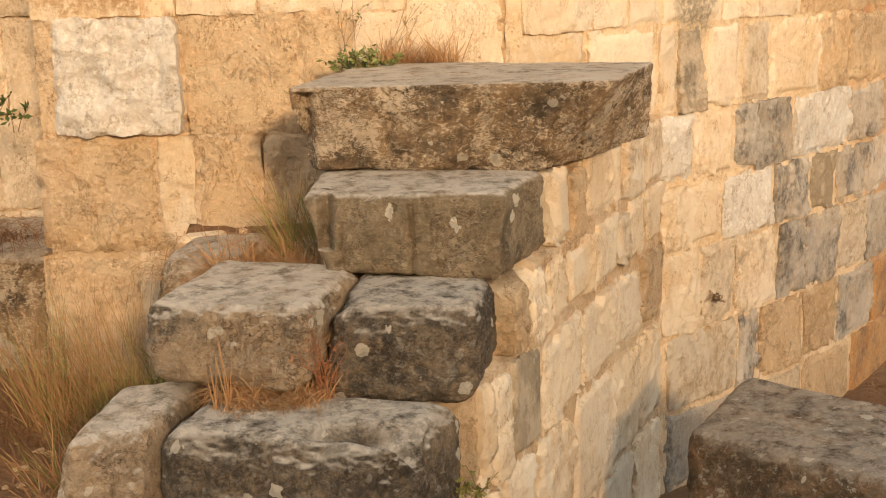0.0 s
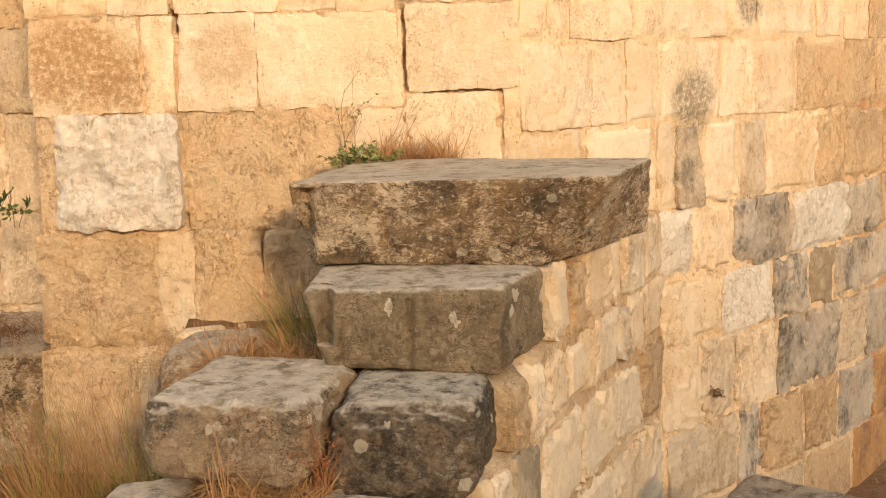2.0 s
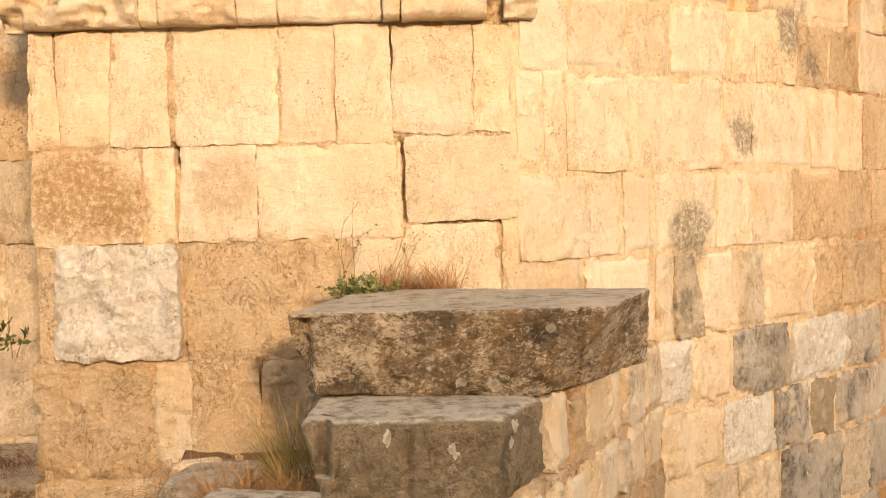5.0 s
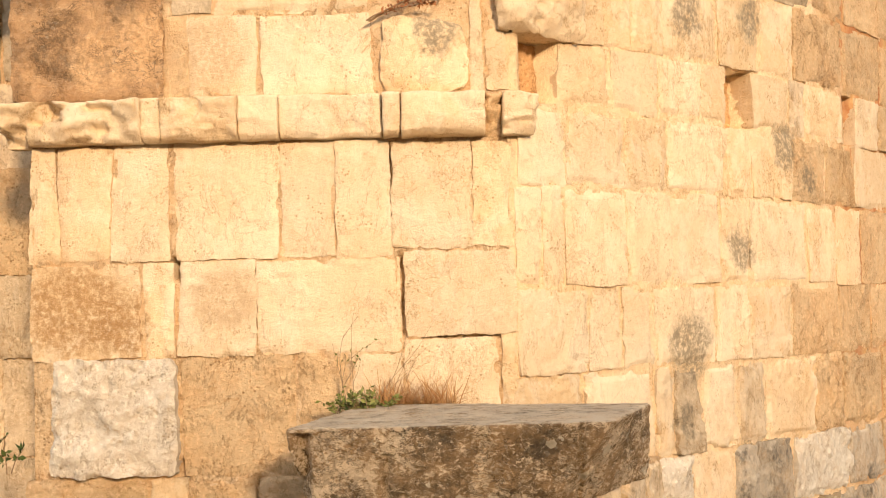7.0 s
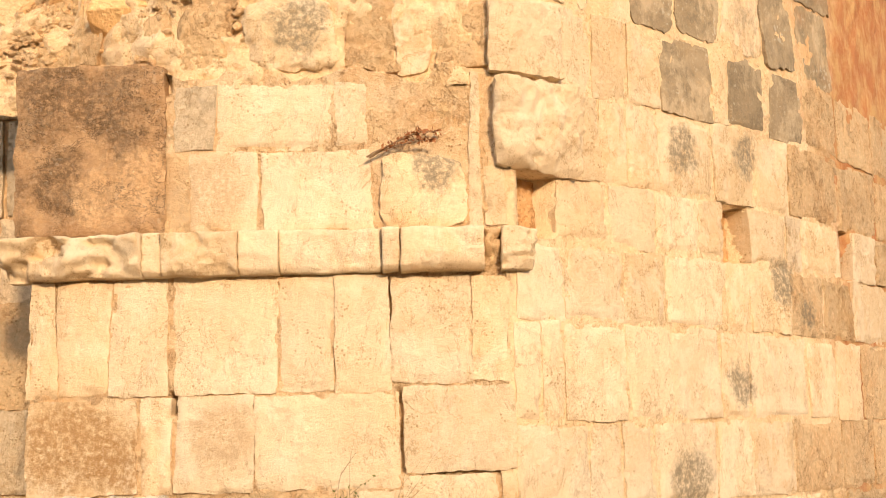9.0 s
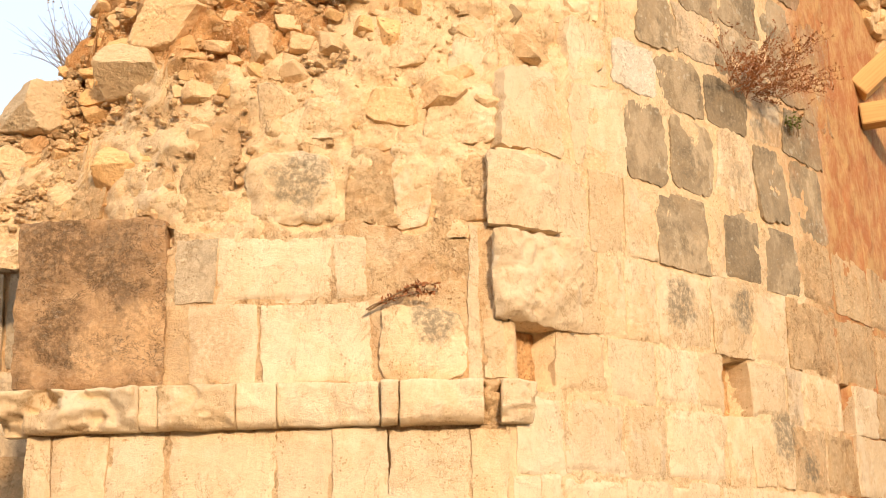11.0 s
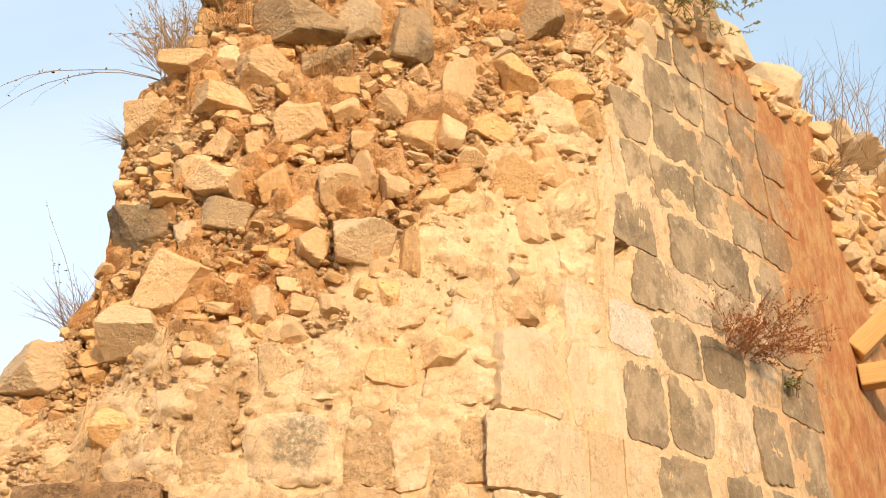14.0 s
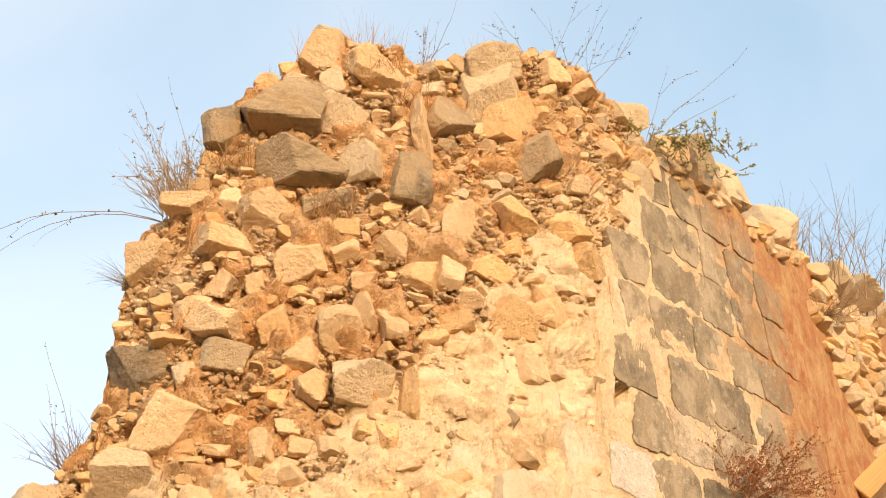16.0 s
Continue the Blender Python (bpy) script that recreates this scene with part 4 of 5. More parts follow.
step_stone([(-0.80, 2.24, 0.53), (-0.575, 2.24, 0.53), (-0.50, 2.62, 0.55), (-0.76, 2.62, 0.55), (-0.735, 2.30, 0.845), (-0.585, 2.36, 0.85), (-0.505, 2.66, 0.865), (-0.70, 2.62, 0.86)],
           "small sloping grey stone step at the end of the stair", 6, SLAB_WORN, n=60, r=0.18, amp=0.010)

# masonry and earth under and behind the steps
tagged(solid("stair_core", [(-0.74, 2.30, -0.05), (-0.20, 2.30, -0.05), (0.36, 3.60, -0.05), (-0.80, 3.60, -0.05), (-0.72, 2.34, 0.60), (-0.20, 2.32, 0.60), (0.36, 3.59, 0.62), (-0.78, 3.59, 0.62)], EARTH, 9, r=0.05, amp=0.004),
       "earth and masonry filling under the stair", "earth fill", kind="structure")


def fill_z(x, y):
    z = 0.86 + 0.13 * smooth(2.75, 3.0, y) + 0.025 * fbm((x, y, 1), 6, 3)
    edge = -0.58 - 0.20 * (y - 2.7)
    return z - 0.46 * (1 - smooth(edge - 0.10, edge + 0.03, x)) - 0.10 * smooth(0.1, 0.2, x)


def build_fill():
    nx, ny = 50, 44
    verts = []
    for i in range(nx + 1):
        for j in range(ny + 1):
            x, y = -1.08 + 1.6 * i / nx, 2.58 + 1.04 * j / ny
            x = min(x, -0.12 + (y - 2.27) * 0.40)
            verts.append((x, y, fill_z(x, y)))
    faces = [(i * (ny + 1) + j, (i + 1) * (ny + 1) + j, (i + 1) * (ny + 1) + j + 1, i * (ny + 1) + j + 1) for i in range(nx) for j in range(ny)]
    base = len(verts)
    ring = [i * (ny + 1) for i in range(nx + 1)] + [nx * (ny + 1) + j for j in range(1, ny + 1)] + [i * (ny + 1) + ny for i in range(nx - 1, -1, -1)] + [j for j in range(ny - 1, 0, -1)]
    for k in ring:
        verts.append((verts[k][0], verts[k][1], 0.4))
    for k in range(len(ring)):
        faces.append((ring[(k + 1) % len(ring)], ring[k], base + k, base + (k + 1) % len(ring)))
    return tagged(mesh_object("earth_bank", verts, faces, SOIL, centre=False), "dry earth bank with straw between steps and pier", "earth", kind="structure")


build_fill()
tagged(solid("loose_stone", [(-0.72, 2.98, 0.80), (-0.46, 2.96, 0.90), (-0.42, 3.22, 0.95), (-0.70, 3.24, 0.85), (-0.70, 3.00, 1.035), (-0.48, 2.98, 1.05), (-0.44, 3.24, 1.06), (-0.66, 3.26, 1.05)], SLAB, 12, n=20, amp=0.01),
       "flat grey stone lying in the earth behind the steps", "stone")
tagged(solid("loose_stone", [(-0.74, 3.36, 0.96), (-0.60, 3.35, 0.96), (-0.59, 3.45, 0.96), (-0.72, 3.46, 0.96), (-0.72, 3.38, 1.01), (-0.61, 3.37, 1.02), (-0.60, 3.44, 1.02), (-0.71, 3.45, 1.01)], M["c"], 13, n=10, amp=0.006),
       "small cream stone at the foot of the pier", "stone")
tagged(solid("loose_stone", [(-0.36, 3.02, 0.97), (-0.22, 3.0, 0.97), (-0.2, 3.2, 0.97), (-0.36, 3.2, 0.97), (-0.36, 3.04, 1.07), (-0.24, 3.02, 1.06), (-0.22, 3.2, 1.07), (-0.34, 3.2, 1.06)], SLAB, 14, n=14, amp=0.008),
       "grey stone wedged behind the steps in dry grass", "stone")
tagged(solid("boulder", [(0.52, 2.66, -0.06), (1.15, 2.30, -0.06), (1.50, 2.85, -0.06), (0.72, 3.26, -0.06), (0.545, 2.98, 0.59), (0.93, 2.55, 0.61), (1.26, 2.86, 0.62), (0.76, 3.30, 0.635)], BOULDER, 21, n=84, r=0.07, amp=0.013),
       "large dark boulder with white lichen beside the wall", "boulder")

# ---- broken rubble core above the pier ----
TOPS = ((-1.42, 3.16), (-1.24, 3.27), (-1.12, 3.44), (-1.06, 3.58), (-1.07, 3.76), (-1.05, 4.12), (-1.01, 4.24), (-0.92, 4.31), (-0.80, 4.36), (-0.79, 4.58), (-0.74, 4.70), (-0.66, 4.77), (-0.57, 4.86), (-0.47, 4.96), (-0.39, 5.07), (-0.33, 5.15),
        (-0.26, 5.07), (-0.08, 5.03), (-0.01, 4.95), (0.14, 4.97), (0.27, 5.04), (0.52, 5.09), (0.67, 5.08), (0.74, 5.06), (0.85, 5.01), (0.94, 4.95), (1.10, 4.90))


def rubble_top(v):
    for (a, p), (b, q) in zip(TOPS[:-1], TOPS[1:]):
        if v <= b:
            return p + (q - p) * max(0.0, v - a) / (b - a)
    return TOPS[-1][1]


def rubble_back(v, z):
    """How far the broken face lies behind the old wall face."""
    edge = 0.30 * (1 - smooth(-1.12, -0.72, v)) * (1 if v > -1.2 else 1)
    return 0.02 + 0.085 * max(0.0, z - 2.9) * (1 - 0.85 * smooth(0.25, 0.75, v)) + edge * 0.6 - 0.02 * smooth(0.25, 0.6, v)


def render_line(v):
    """Height above which loose rubble shows; below it the rough inner render."""
    return 3.24 + 1.16 * max(0.0, v + 0.42) / 1.12 if v > -0.42 else 3.24 - 0.16 * smooth(-0.95, -1.15, v) + 0.05 * math.sin(11 * v)


def rounded_wall(v, z, out=0.0):
    """The walls' face with the corner worn round, more so higher up."""
    k = 0.30 * smooth(2.9, 3.6, z)
    p = Vector(at_wall(v, z, out))
    if k > 0.01 and abs(v - 0.2) < k:
        a, b = Vector(at_wall(0.2 - k, z, out)), Vector(at_wall(0.2 + k, z, out))
        t = (v - 0.2 + k) / (2 * k)
        m = Vector(at_wall(0.2, z, out))
        p = a * (1 - t) ** 2 + m * 2 * t * (1 - t) + b * t * t
    return tuple(p)


def build_core():
    v0, v1, z0, step = -1.42, 1.04, 2.70, 0.013
    nv, nz, nb = int((v1 - v0) / step), 175, 14
    verts, faces = [], []
    for i in range(nv + 1):
        v = v0 + (v1 - v0) * i / nv
        t = rubble_top(v)
        low = z0 if v < 0.22 else max(z0, long_top(v) - 0.12)
        for j in range(nz + nb + 1):
            z = low + (t - low) * min(1.0, j / nz)
            back = 0.75 * max(0, j - nz) / nb
            amp = 0.046 if z > render_line(v) else 0.030
            p = Vector((v * 1.0, z, back))
            d = amp * fbm(p, 6, 4) + 0.4 * amp * fbm(p, 22, 2) + 1.3 * amp * (0.5 - noise.voronoi(Vector((p.x * 6, p.y * 9, 0)) + Vector((0.3 * fbm(p, 9, 2), 0.3 * fbm(p, 11, 2), 0)), distance_metric="CHEBYCHEV")[0][0]) + 0.35 * amp * math.floor(2.5 * fbm(p, 9, 3))
            if back:
                z += d * 1.5 - 0.12 * (back / 0.75) ** 2
            o = -rubble_back(v, z) + (0 if back else d) - back
            verts.append(rounded_wall(v, z, o))
    n = nz + nb + 1
    for i in range(nv):
        for j in range(n - 1):
            a = i * n + j
            faces.append((a, a + n, a + n + 1, a + 1))
    ob = mesh_object("rubble_core", verts, faces, EARTH, centre=False)
    ob.data.materials.append(PLASTER)
    for f in ob.data.polygons:
        i, j = divmod(min(f.vertices), n)
        v = v0 + (v1 - v0) * i / nv
        low = z0 if v < 0.22 else max(z0, long_top(v) - 0.12)
        z = low + (rubble_top(v) - low) * min(1.0, j / nz)
        f.material_index = 1 if z < render_line(v) + 0.10 * fbm((v, z, 7), 5, 2) else 0
    return tagged(ob, "broken rubble core of the ruined wall, earth and stones exposed", "rubble wall", kind="structure")


core = build_core()
rng = random.Random(4)


def rubble_stone(v, z, w, h, deep=None, sink=0.30, spin=None, fine=0):
    deep = deep or min(0.30, 0.9 * max(w, h))
    vs, fs = chunk_shape(rng, w * 1.10, deep * 1.1, h * 1.14, rng.randint(9, 13), fine) if fine else chip(rng, w, deep, h)
    tilt = Euler((rng.uniform(-0.25, 0.25), rng.uniform(-0.35, 0.35) if spin is None else spin, rng.uniform(-0.4, 0.4)))
    turn = 0.0 if v < 0.2 else radians(-38)
    at = Vector(rounded_wall(v, z, -rubble_back(v, z) + deep * (0.5 - sink)))
    rot = Euler((0, 0, turn)).to_matrix() @ tilt.to_matrix()
    return [at + rot @ p for p in vs], fs


BIG = ((-0.52, 4.70, 0.36, 0.26, "d"), (-0.72, 4.63, 0.17, 0.20, "d"), (-0.44, 4.43, 0.30, 0.20, "d"), (-0.20, 4.45, 0.17, 0.17, "g"), (-0.03, 4.38, 0.18, 0.22, "d"), (0.13, 4.69, 0.17, 0.18, "d"), (-0.27, 4.66, 0.17, 0.18, "g"),
       (0.32, 4.82, 0.26, 0.26, "g"), (0.55, 4.55, 0.17, 0.20, "d"), (0.41, 4.97, 0.22, 0.16, "g"), (0.63, 4.97, 0.13, 0.12, "c"), (0.45, 4.71, 0.14, 0.20, "o"), (0.99, 4.93, 0.18, 0.17, "g"), (0.77, 4.96, 0.16, 0.16, "c"),
       (-0.35, 4.99, 0.17, 0.18, "c"), (-0.16, 4.90, 0.19, 0.16, "c"), (-0.32, 4.84, 0.11, 0.11, "g"), (0.03, 4.57, 0.09, 0.27, "c"))
BIG2 = ((-0.54, 4.22, 0.26, 0.10, "c"), (-0.33, 4.25, 0.20, 0.08, "g"), (-0.69, 4.11, 0.23, 0.11, "c"), (-0.94, 4.11, 0.19, 0.16, "c"), (-0.41, 4.02, 0.22, 0.18, "c"), (-0.64, 4.06, 0.12, 0.08, "c"), (-0.67, 3.94, 0.10, 0.11, "c"),
        (-0.67, 3.77, 0.23, 0.13, "c"), (-0.75, 3.84, 0.13, 0.09, "c"), (-0.47, 3.76, 0.10, 0.13, "o"), (-0.64, 3.65, 0.16, 0.13, "g"), (-0.93, 3.66, 0.20, 0.16, "d"), (-0.79, 3.46, 0.24, 0.18, "c"), (-0.76, 3.60, 0.10, 0.10, "g"),
        (-0.38, 3.66, 0.12, 0.11, "c"), (-0.36, 3.53, 0.11, 0.12, "c"), (-0.20, 3.54, 0.24, 0.19, "g"), (-0.09, 4.08, 0.14, 0.10, "c"))
BIG3 = ((0.0, 3.96, 0.14, 0.14, "o"), (0.27, 4.03, 0.15, 0.09, "o"), (0.12, 4.00, 0.11, 0.12, "c"), (-0.10, 3.77, 0.12, 0.10, "c"), (-0.18, 3.80, 0.08, 0.12, "c"), (0.11, 3.78, 0.15, 0.08, "o"), (0.36, 3.83, 0.19, 0.16, "o"), (0.03, 3.71, 0.10, 0.07, "o"),
        (-0.50, 3.32, 0.09, 0.10, "c"), (-0.38, 3.33, 0.08, 0.07, "c"), (-0.42, 3.40, 0.10, 0.05, "c"), (-0.11, 3.35, 0.09, 0.12, "o"), (-0.05, 3.52, 0.09, 0.17, "o"), (-0.89, 3.27, 0.24, 0.12, "g"), (-0.19, 3.38, 0.09, 0.05, "o"), (0.20, 4.20, 0.07, 0.21, "c"))
BIG4 = ((0.42, 4.25, 0.17, 0.12, "o"), (0.62, 4.25, 0.18, 0.17, "o"), (0.69, 4.12, 0.16, 0.14, "o"), (1.03, 4.60, 0.12, 0.20, "g"), (0.87, 4.69, 0.15, 0.12, "c"), (-0.80, 4.29, 0.18, 0.12, "c"), (-0.64, 4.28, 0.10, 0.10, "c"), (-0.83, 3.73, 0.18, 0.07, "o"),
        (-0.26, 4.06, 0.09, 0.09, "c"), (-0.20, 3.94, 0.08, 0.09, "c"), (-0.27, 3.74, 0.15, 0.13, "c"), (-0.55, 3.94, 0.08, 0.08, "c"), (-1.26, 3.19, 0.26, 0.16, "g"), (-0.94, 2.99, 0.20, 0.15, "o"), (-1.28, 3.02, 0.17, 0.11, "c"), (0.04, 3.15, 0.15, 0.11, "c"),
        (-0.12, 3.12, 0.14, 0.17, "c"), (0.31, 3.45, 0.08, 0.08, "d"))
placed = []
for v, z, w, h, tone in BIG + BIG2 + BIG3 + BIG4:
    grow = 1.08
    vs, fs = rubble_stone(v, z, w * grow, h * grow, sink=0.60 if z > render_line(v) else 0.70, spin=rng.uniform(-0.2, 0.2), fine=3 if w > 0.15 else 2)
    mesh_object("rubble_stone", vs, fs, RUB[tone], core, flat=True)
    placed.append((v, z, 0.48 * w, 0.48 * h))


def core_face(v, z, out=0.0):
    return rounded_wall(v, z, out - rubble_back(v, z))


# broken inner masonry under the loose rubble
for z0, z1, br, tones in ((2.80, 2.95, [-1.22, -1.09, -0.98, -0.86, -0.74], "toto"), (2.95, 3.10, [-1.20, -0.95, -0.72, -0.56], "tyo"), (2.74, 2.99, [-0.24, -0.10, 0.02, 0.16], "oco"), (3.0, 3.2, [-0.44, -0.22, -0.02, 0.20], "cyc"), (3.22, 3.46, [-0.20, 0.04, 0.26, 0.46], "yco"),
                          (3.48, 3.70, [0.02, 0.30, 0.52, 0.72], "ycc"), (3.72, 3.94, [0.30, 0.54, 0.74], "yc"), (3.96, 4.16, [0.46, 0.75], "c")):
    for a, b, tone in zip(br[:-1], br[1:], tones):
        COUNT[0] += 1
        block(core, core_face, a, b, z0 + rng.uniform(-0.03, 0.03), z1 + rng.uniform(-0.03, 0.03), PLASTER if tone == "y" else M[tone], rng.uniform(-0.008, 0.008), 1.9, COUNT[0], gap=0.010, wob=0.03, name="inner_stone", rounded=0.25)
made, tries = 0, 0
while made < 215 and tries < 20000:
    tries += 1
    v = rng.uniform(-1.34, 0.94)
    top = rubble_top(v)
    z = rng.uniform(max(2.8, render_line(v) - 0.05), top)
    if top - z < 0.01:
        continue
    w = rng.choice((0.045, 0.05, 0.06, 0.07, 0.08, 0.10)) * rng.uniform(0.85, 1.25)
    h = w * rng.uniform(0.45, 0.85)
    if any(abs(v - a) < 0.40 * w + b and abs(z - c) < 0.40 * h + d for a, c, b, d in placed):
        continue
    placed.append((v, z, 0.40 * w, 0.40 * h))
    tone = rng.choice("cccccooo") if z < 4.25 else rng.choice("cccoog")
    vs, fs = rubble_stone(v, z, w, h, sink=0.62, fine=2)
    mesh_object("rubble_stone", vs, fs, RUB[tone], core, flat=True)
    made += 1
made, tries = 0, 0
while made < 24 and tries < 5000:
    tries += 1
    v = rng.uniform(-0.75, 0.72)
    z = render_line(v) - rng.random() ** 1.4 * 0.75
    w = rng.uniform(0.06, 0.17)
    h = w * rng.uniform(0.5, 0.9)
    if z < (3.02 if v < 0.2 else long_top(v) + 0.05) or any(abs(v - a) < 0.30 * w + b and abs(z - c) < 0.30 * h + d for a, c, b, d in placed):
        continue
    placed.append((v, z, 0.30 * w, 0.30 * h))
    vs, fs = rubble_stone(v, z, w, h, sink=0.72, fine=1)
    mesh_object("rubble_stone", vs, fs, RUB["c"] if made % 3 else PLASTER, core, flat=True)
    made += 1
verts, faces = [], []
for _ in range(13000):
    v = rng.uniform(-1.36, 0.98)
    z = rng.uniform(max(2.8, render_line(v) - rng.choice((0.12, 0.12, 0.5))), rubble_top(v))
    w = 0.007 + 0.040 * rng.random() ** 3.5
    vs, fs = rubble_stone(v, z, w, w * rng.uniform(0.5, 1.0), sink=0.48 if z > render_line(v) else 0.58)
    faces += [tuple(i + len(verts) for i in f) for f in fs]
    verts += vs
tagged(mesh_object("small_rubble", verts, faces, RUBMIX, core, centre=False, flat=True), "small stones and chips in the mortar", kind="stuff")


# ---- broken top of the long wall: stones bedded along the crest ----
def crest_stone(v, z, w, h, tone, deep=0.22, out=0.0):
    vs, fs = chunk_shape(rng, w, deep, h, rng.randint(10, 13), 2 if w > 0.12 else 1)
    s = v - 0.2
    turn = Euler((rng.uniform(-0.2, 0.2), rng.uniform(-0.25, 0.25), -radians(90 - max(55 - 9 * s, 34)) + rng.uniform(-0.3, 0.3))).to_matrix()
    at = Vector(at_wall(v, z, out - 0.35 * deep))
    mesh_object("crest_stone", [at + turn @ p for p in vs], fs, RUB[tone], wall_long, flat=True)


for v, z, w, h, tone in ((0.92, 4.74, 0.24, 0.18, "o"), (1.06, 4.80, 0.26, 0.22, "g"), (1.30, 4.87, 0.30, 0.24, "c"), (1.48, 4.93, 0.36, 0.36, "d"), (1.76, 4.98, 0.26, 0.36, "g"), (1.62, 4.84, 0.22, 0.16, "c"), (2.02, 4.88, 0.22, 0.16, "o"),
                         (2.28, 5.02, 0.42, 0.30, "g"), (2.10, 4.78, 0.16, 0.12, "c"), (2.55, 4.86, 0.20, 0.16, "o"), (2.75, 4.92, 0.22, 0.18, "c"), (3.05, 5.08, 0.34, 0.22, "g"), (3.4, 5.2, 0.5, 0.24, "g"), (3.8, 5.2, 0.4, 0.3, "c")):
    crest_stone(v, z, w, h, tone)
for _ in range(45):
    v = rng.uniform(0.80, 2.5)
    w = rng.uniform(0.05, 0.14)
    crest_stone(v, long_top(v) + rng.uniform(-0.06, 0.04), w, w * rng.uniform(0.5, 0.9), rng.choice("cccoog"), deep=w, out=0.02)
made = 0
while made < 190:
    v, z = rng.uniform(2.35, 3.5), rng.uniform(3.9, 5.0)
    if z > long_top(v) or v - 0.2 < 2.2 + 1.5 * max(0.0, 4.5 - z):
        continue
    w = rng.uniform(0.06, 0.17)
    crest_stone(v, z, w, w * rng.uniform(0.5, 0.9), rng.choice("cccoog"), deep=w, out=0.3 * w)
    made += 1

# ---- shoring timbers against the far end of the wall ----
def beam(p, q, wide, tall, label):
    p, q = Vector(p), Vector(q)
    along = (q - p).normalized()
    sidew = along.cross(Vector((0, 0, 1))).normalized()
    up = sidew.cross(along)
    bm = bmesh.new()
    bmesh.ops.create_cube(bm, size=1.0)
    for v in bm.verts:
        v.co = Vector((v.co.x * (q - p).length, v.co.y * wide, v.co.z * tall))
    bmesh.ops.bevel(bm, geom=list(bm.edges), offset=0.004, segments=2, affect="EDGES")
    me = bpy.data.meshes.new("timber_beam")
    bm.to_mesh(me)
    bm.free()
    me.materials.append(TIMBER)
    ob = new("timber_beam", me)
    ob.matrix_world = Matrix.Translation((p + q) / 2) @ Matrix((along, -sidew, up)).transposed().to_4x4()
    return tagged(ob, label, "timber beam", "shoring timbers")


beam((1.855, 5.32, 3.79), (2.218, 5.246, 4.109), 0.095, 0.095, "pale sawn pine beam propped aslant against the wall")
beam((1.855, 5.32, 3.668), (2.147, 5.238, 3.685), 0.095, 0.095, "pale sawn pine beam laid level against the wall")


# ---- plants ----
def strip(verts, faces, pts, width, across):
    """A blade: a narrow folded ribbon along pts that tapers to its tip."""
    n, base = len(pts), len(verts)
    for i, p in enumerate(pts):
        w = width * (1 - i / (n - 1)) ** 0.7 + 0.0002
        verts += [p - across * w / 2, p + across.cross(Vector((0, 0, 1))) * w * 0.25, p + across * w / 2]
    for i in range(n - 1):
        a = base + 3 * i
        faces += [(a, a + 1, a + 4, a + 3), (a + 1, a + 2, a + 5, a + 4)]


def stem(verts, faces, pts, r0, r1, sides=4):
    base, n = len(verts), len(pts)
    for i, p in enumerate(pts):
        d = (pts[min(i + 1, n - 1)] - pts[max(i - 1, 0)]).normalized()
        u = d.orthogonal().normalized()
        w = d.cross(u)
        r = r0 + (r1 - r0) * i / (n - 1)
        verts += [p + (u * math.cos(k * math.tau / sides) + w * math.sin(k * math.tau / sides)) * r for k in range(sides)]
    for i in range(n - 1):
        for k in range(sides):
            a, b = base + i * sides + k, base + i * sides + (k + 1) % sides
            faces.append((a, b, b + sides, a + sides))


def leaf(verts, faces, p, way, size, slim=0.5):
    way = way.normalized()
    side_w = way.orthogonal().normalized()
    side_w = (side_w * math.cos(rng.uniform(0, 6.3)) + way.cross(side_w) * math.sin(rng.uniform(0, 6.3))).normalized()
    lift = way.cross(side_w) * size * 0.12
    b = len(verts)
    verts += [p, p + way * size * 0.5 - side_w * size * slim / 2 + lift, p + way * size * 0.55 - lift * 0.6, p + way * size * 0.5 + side_w * size * slim / 2 + lift, p + way * size]
    faces += [(b, b + 1, b + 2), (b, b + 2, b + 3), (b + 1, b + 4, b + 2), (b + 2, b + 4, b + 3)]


def arc(p, way, length, droop, n=6, wander=0.08):
    """Points of a blade or stem that starts along way and bends over."""
    pts, d = [Vector(p)], Vector(way).normalized()
    for i in range(n):
        d = (d + Vector((rng.uniform(-wander, wander), rng.uniform(-wander, wander), -droop / n + rng.uniform(-wander, wander) * 0.5))).normalized()
        pts.append(pts[-1] + d * length / n)
    return pts


def plant(name, base, label, category):
    root = new(name)
    root.location = base
    root.empty_display_size = 0.05
    return tagged(root, label, category)


def grass(base, spread, count, height, lean, mats, label, droop=0.5, fan=0.35, width=0.0035, name="grass_tuft", foot=None):
    """A tuft of blades; mats: (part name, material, share)."""
    root = plant(name, base, label, "grass")
    for part_name, mat, share in mats:
        verts, faces = [], []
        for _ in range(int(count * share)):
            a = rng.uniform(0, math.tau)
            r = math.sqrt(rng.random())
            x, y = base[0] + spread[0] * r * math.cos(a), base[1] + spread[1] * r * math.sin(a)
            z = foot(x, y) if foot else base[2]
            way = Vector((lean[0] + rng.gauss(0, fan), lean[1] + rng.gauss(0, fan), 1.0))
            strip(verts, faces, arc((x, y, z - 0.01), way, height * rng.uniform(0.45, 1.1), droop * rng.uniform(0.3, 1.5)), width * rng.uniform(0.6, 1.2), Vector((math.cos(a), math.sin(a), 0)))
        mesh_object(part_name, verts, faces, mat, root, centre=True)
    return root


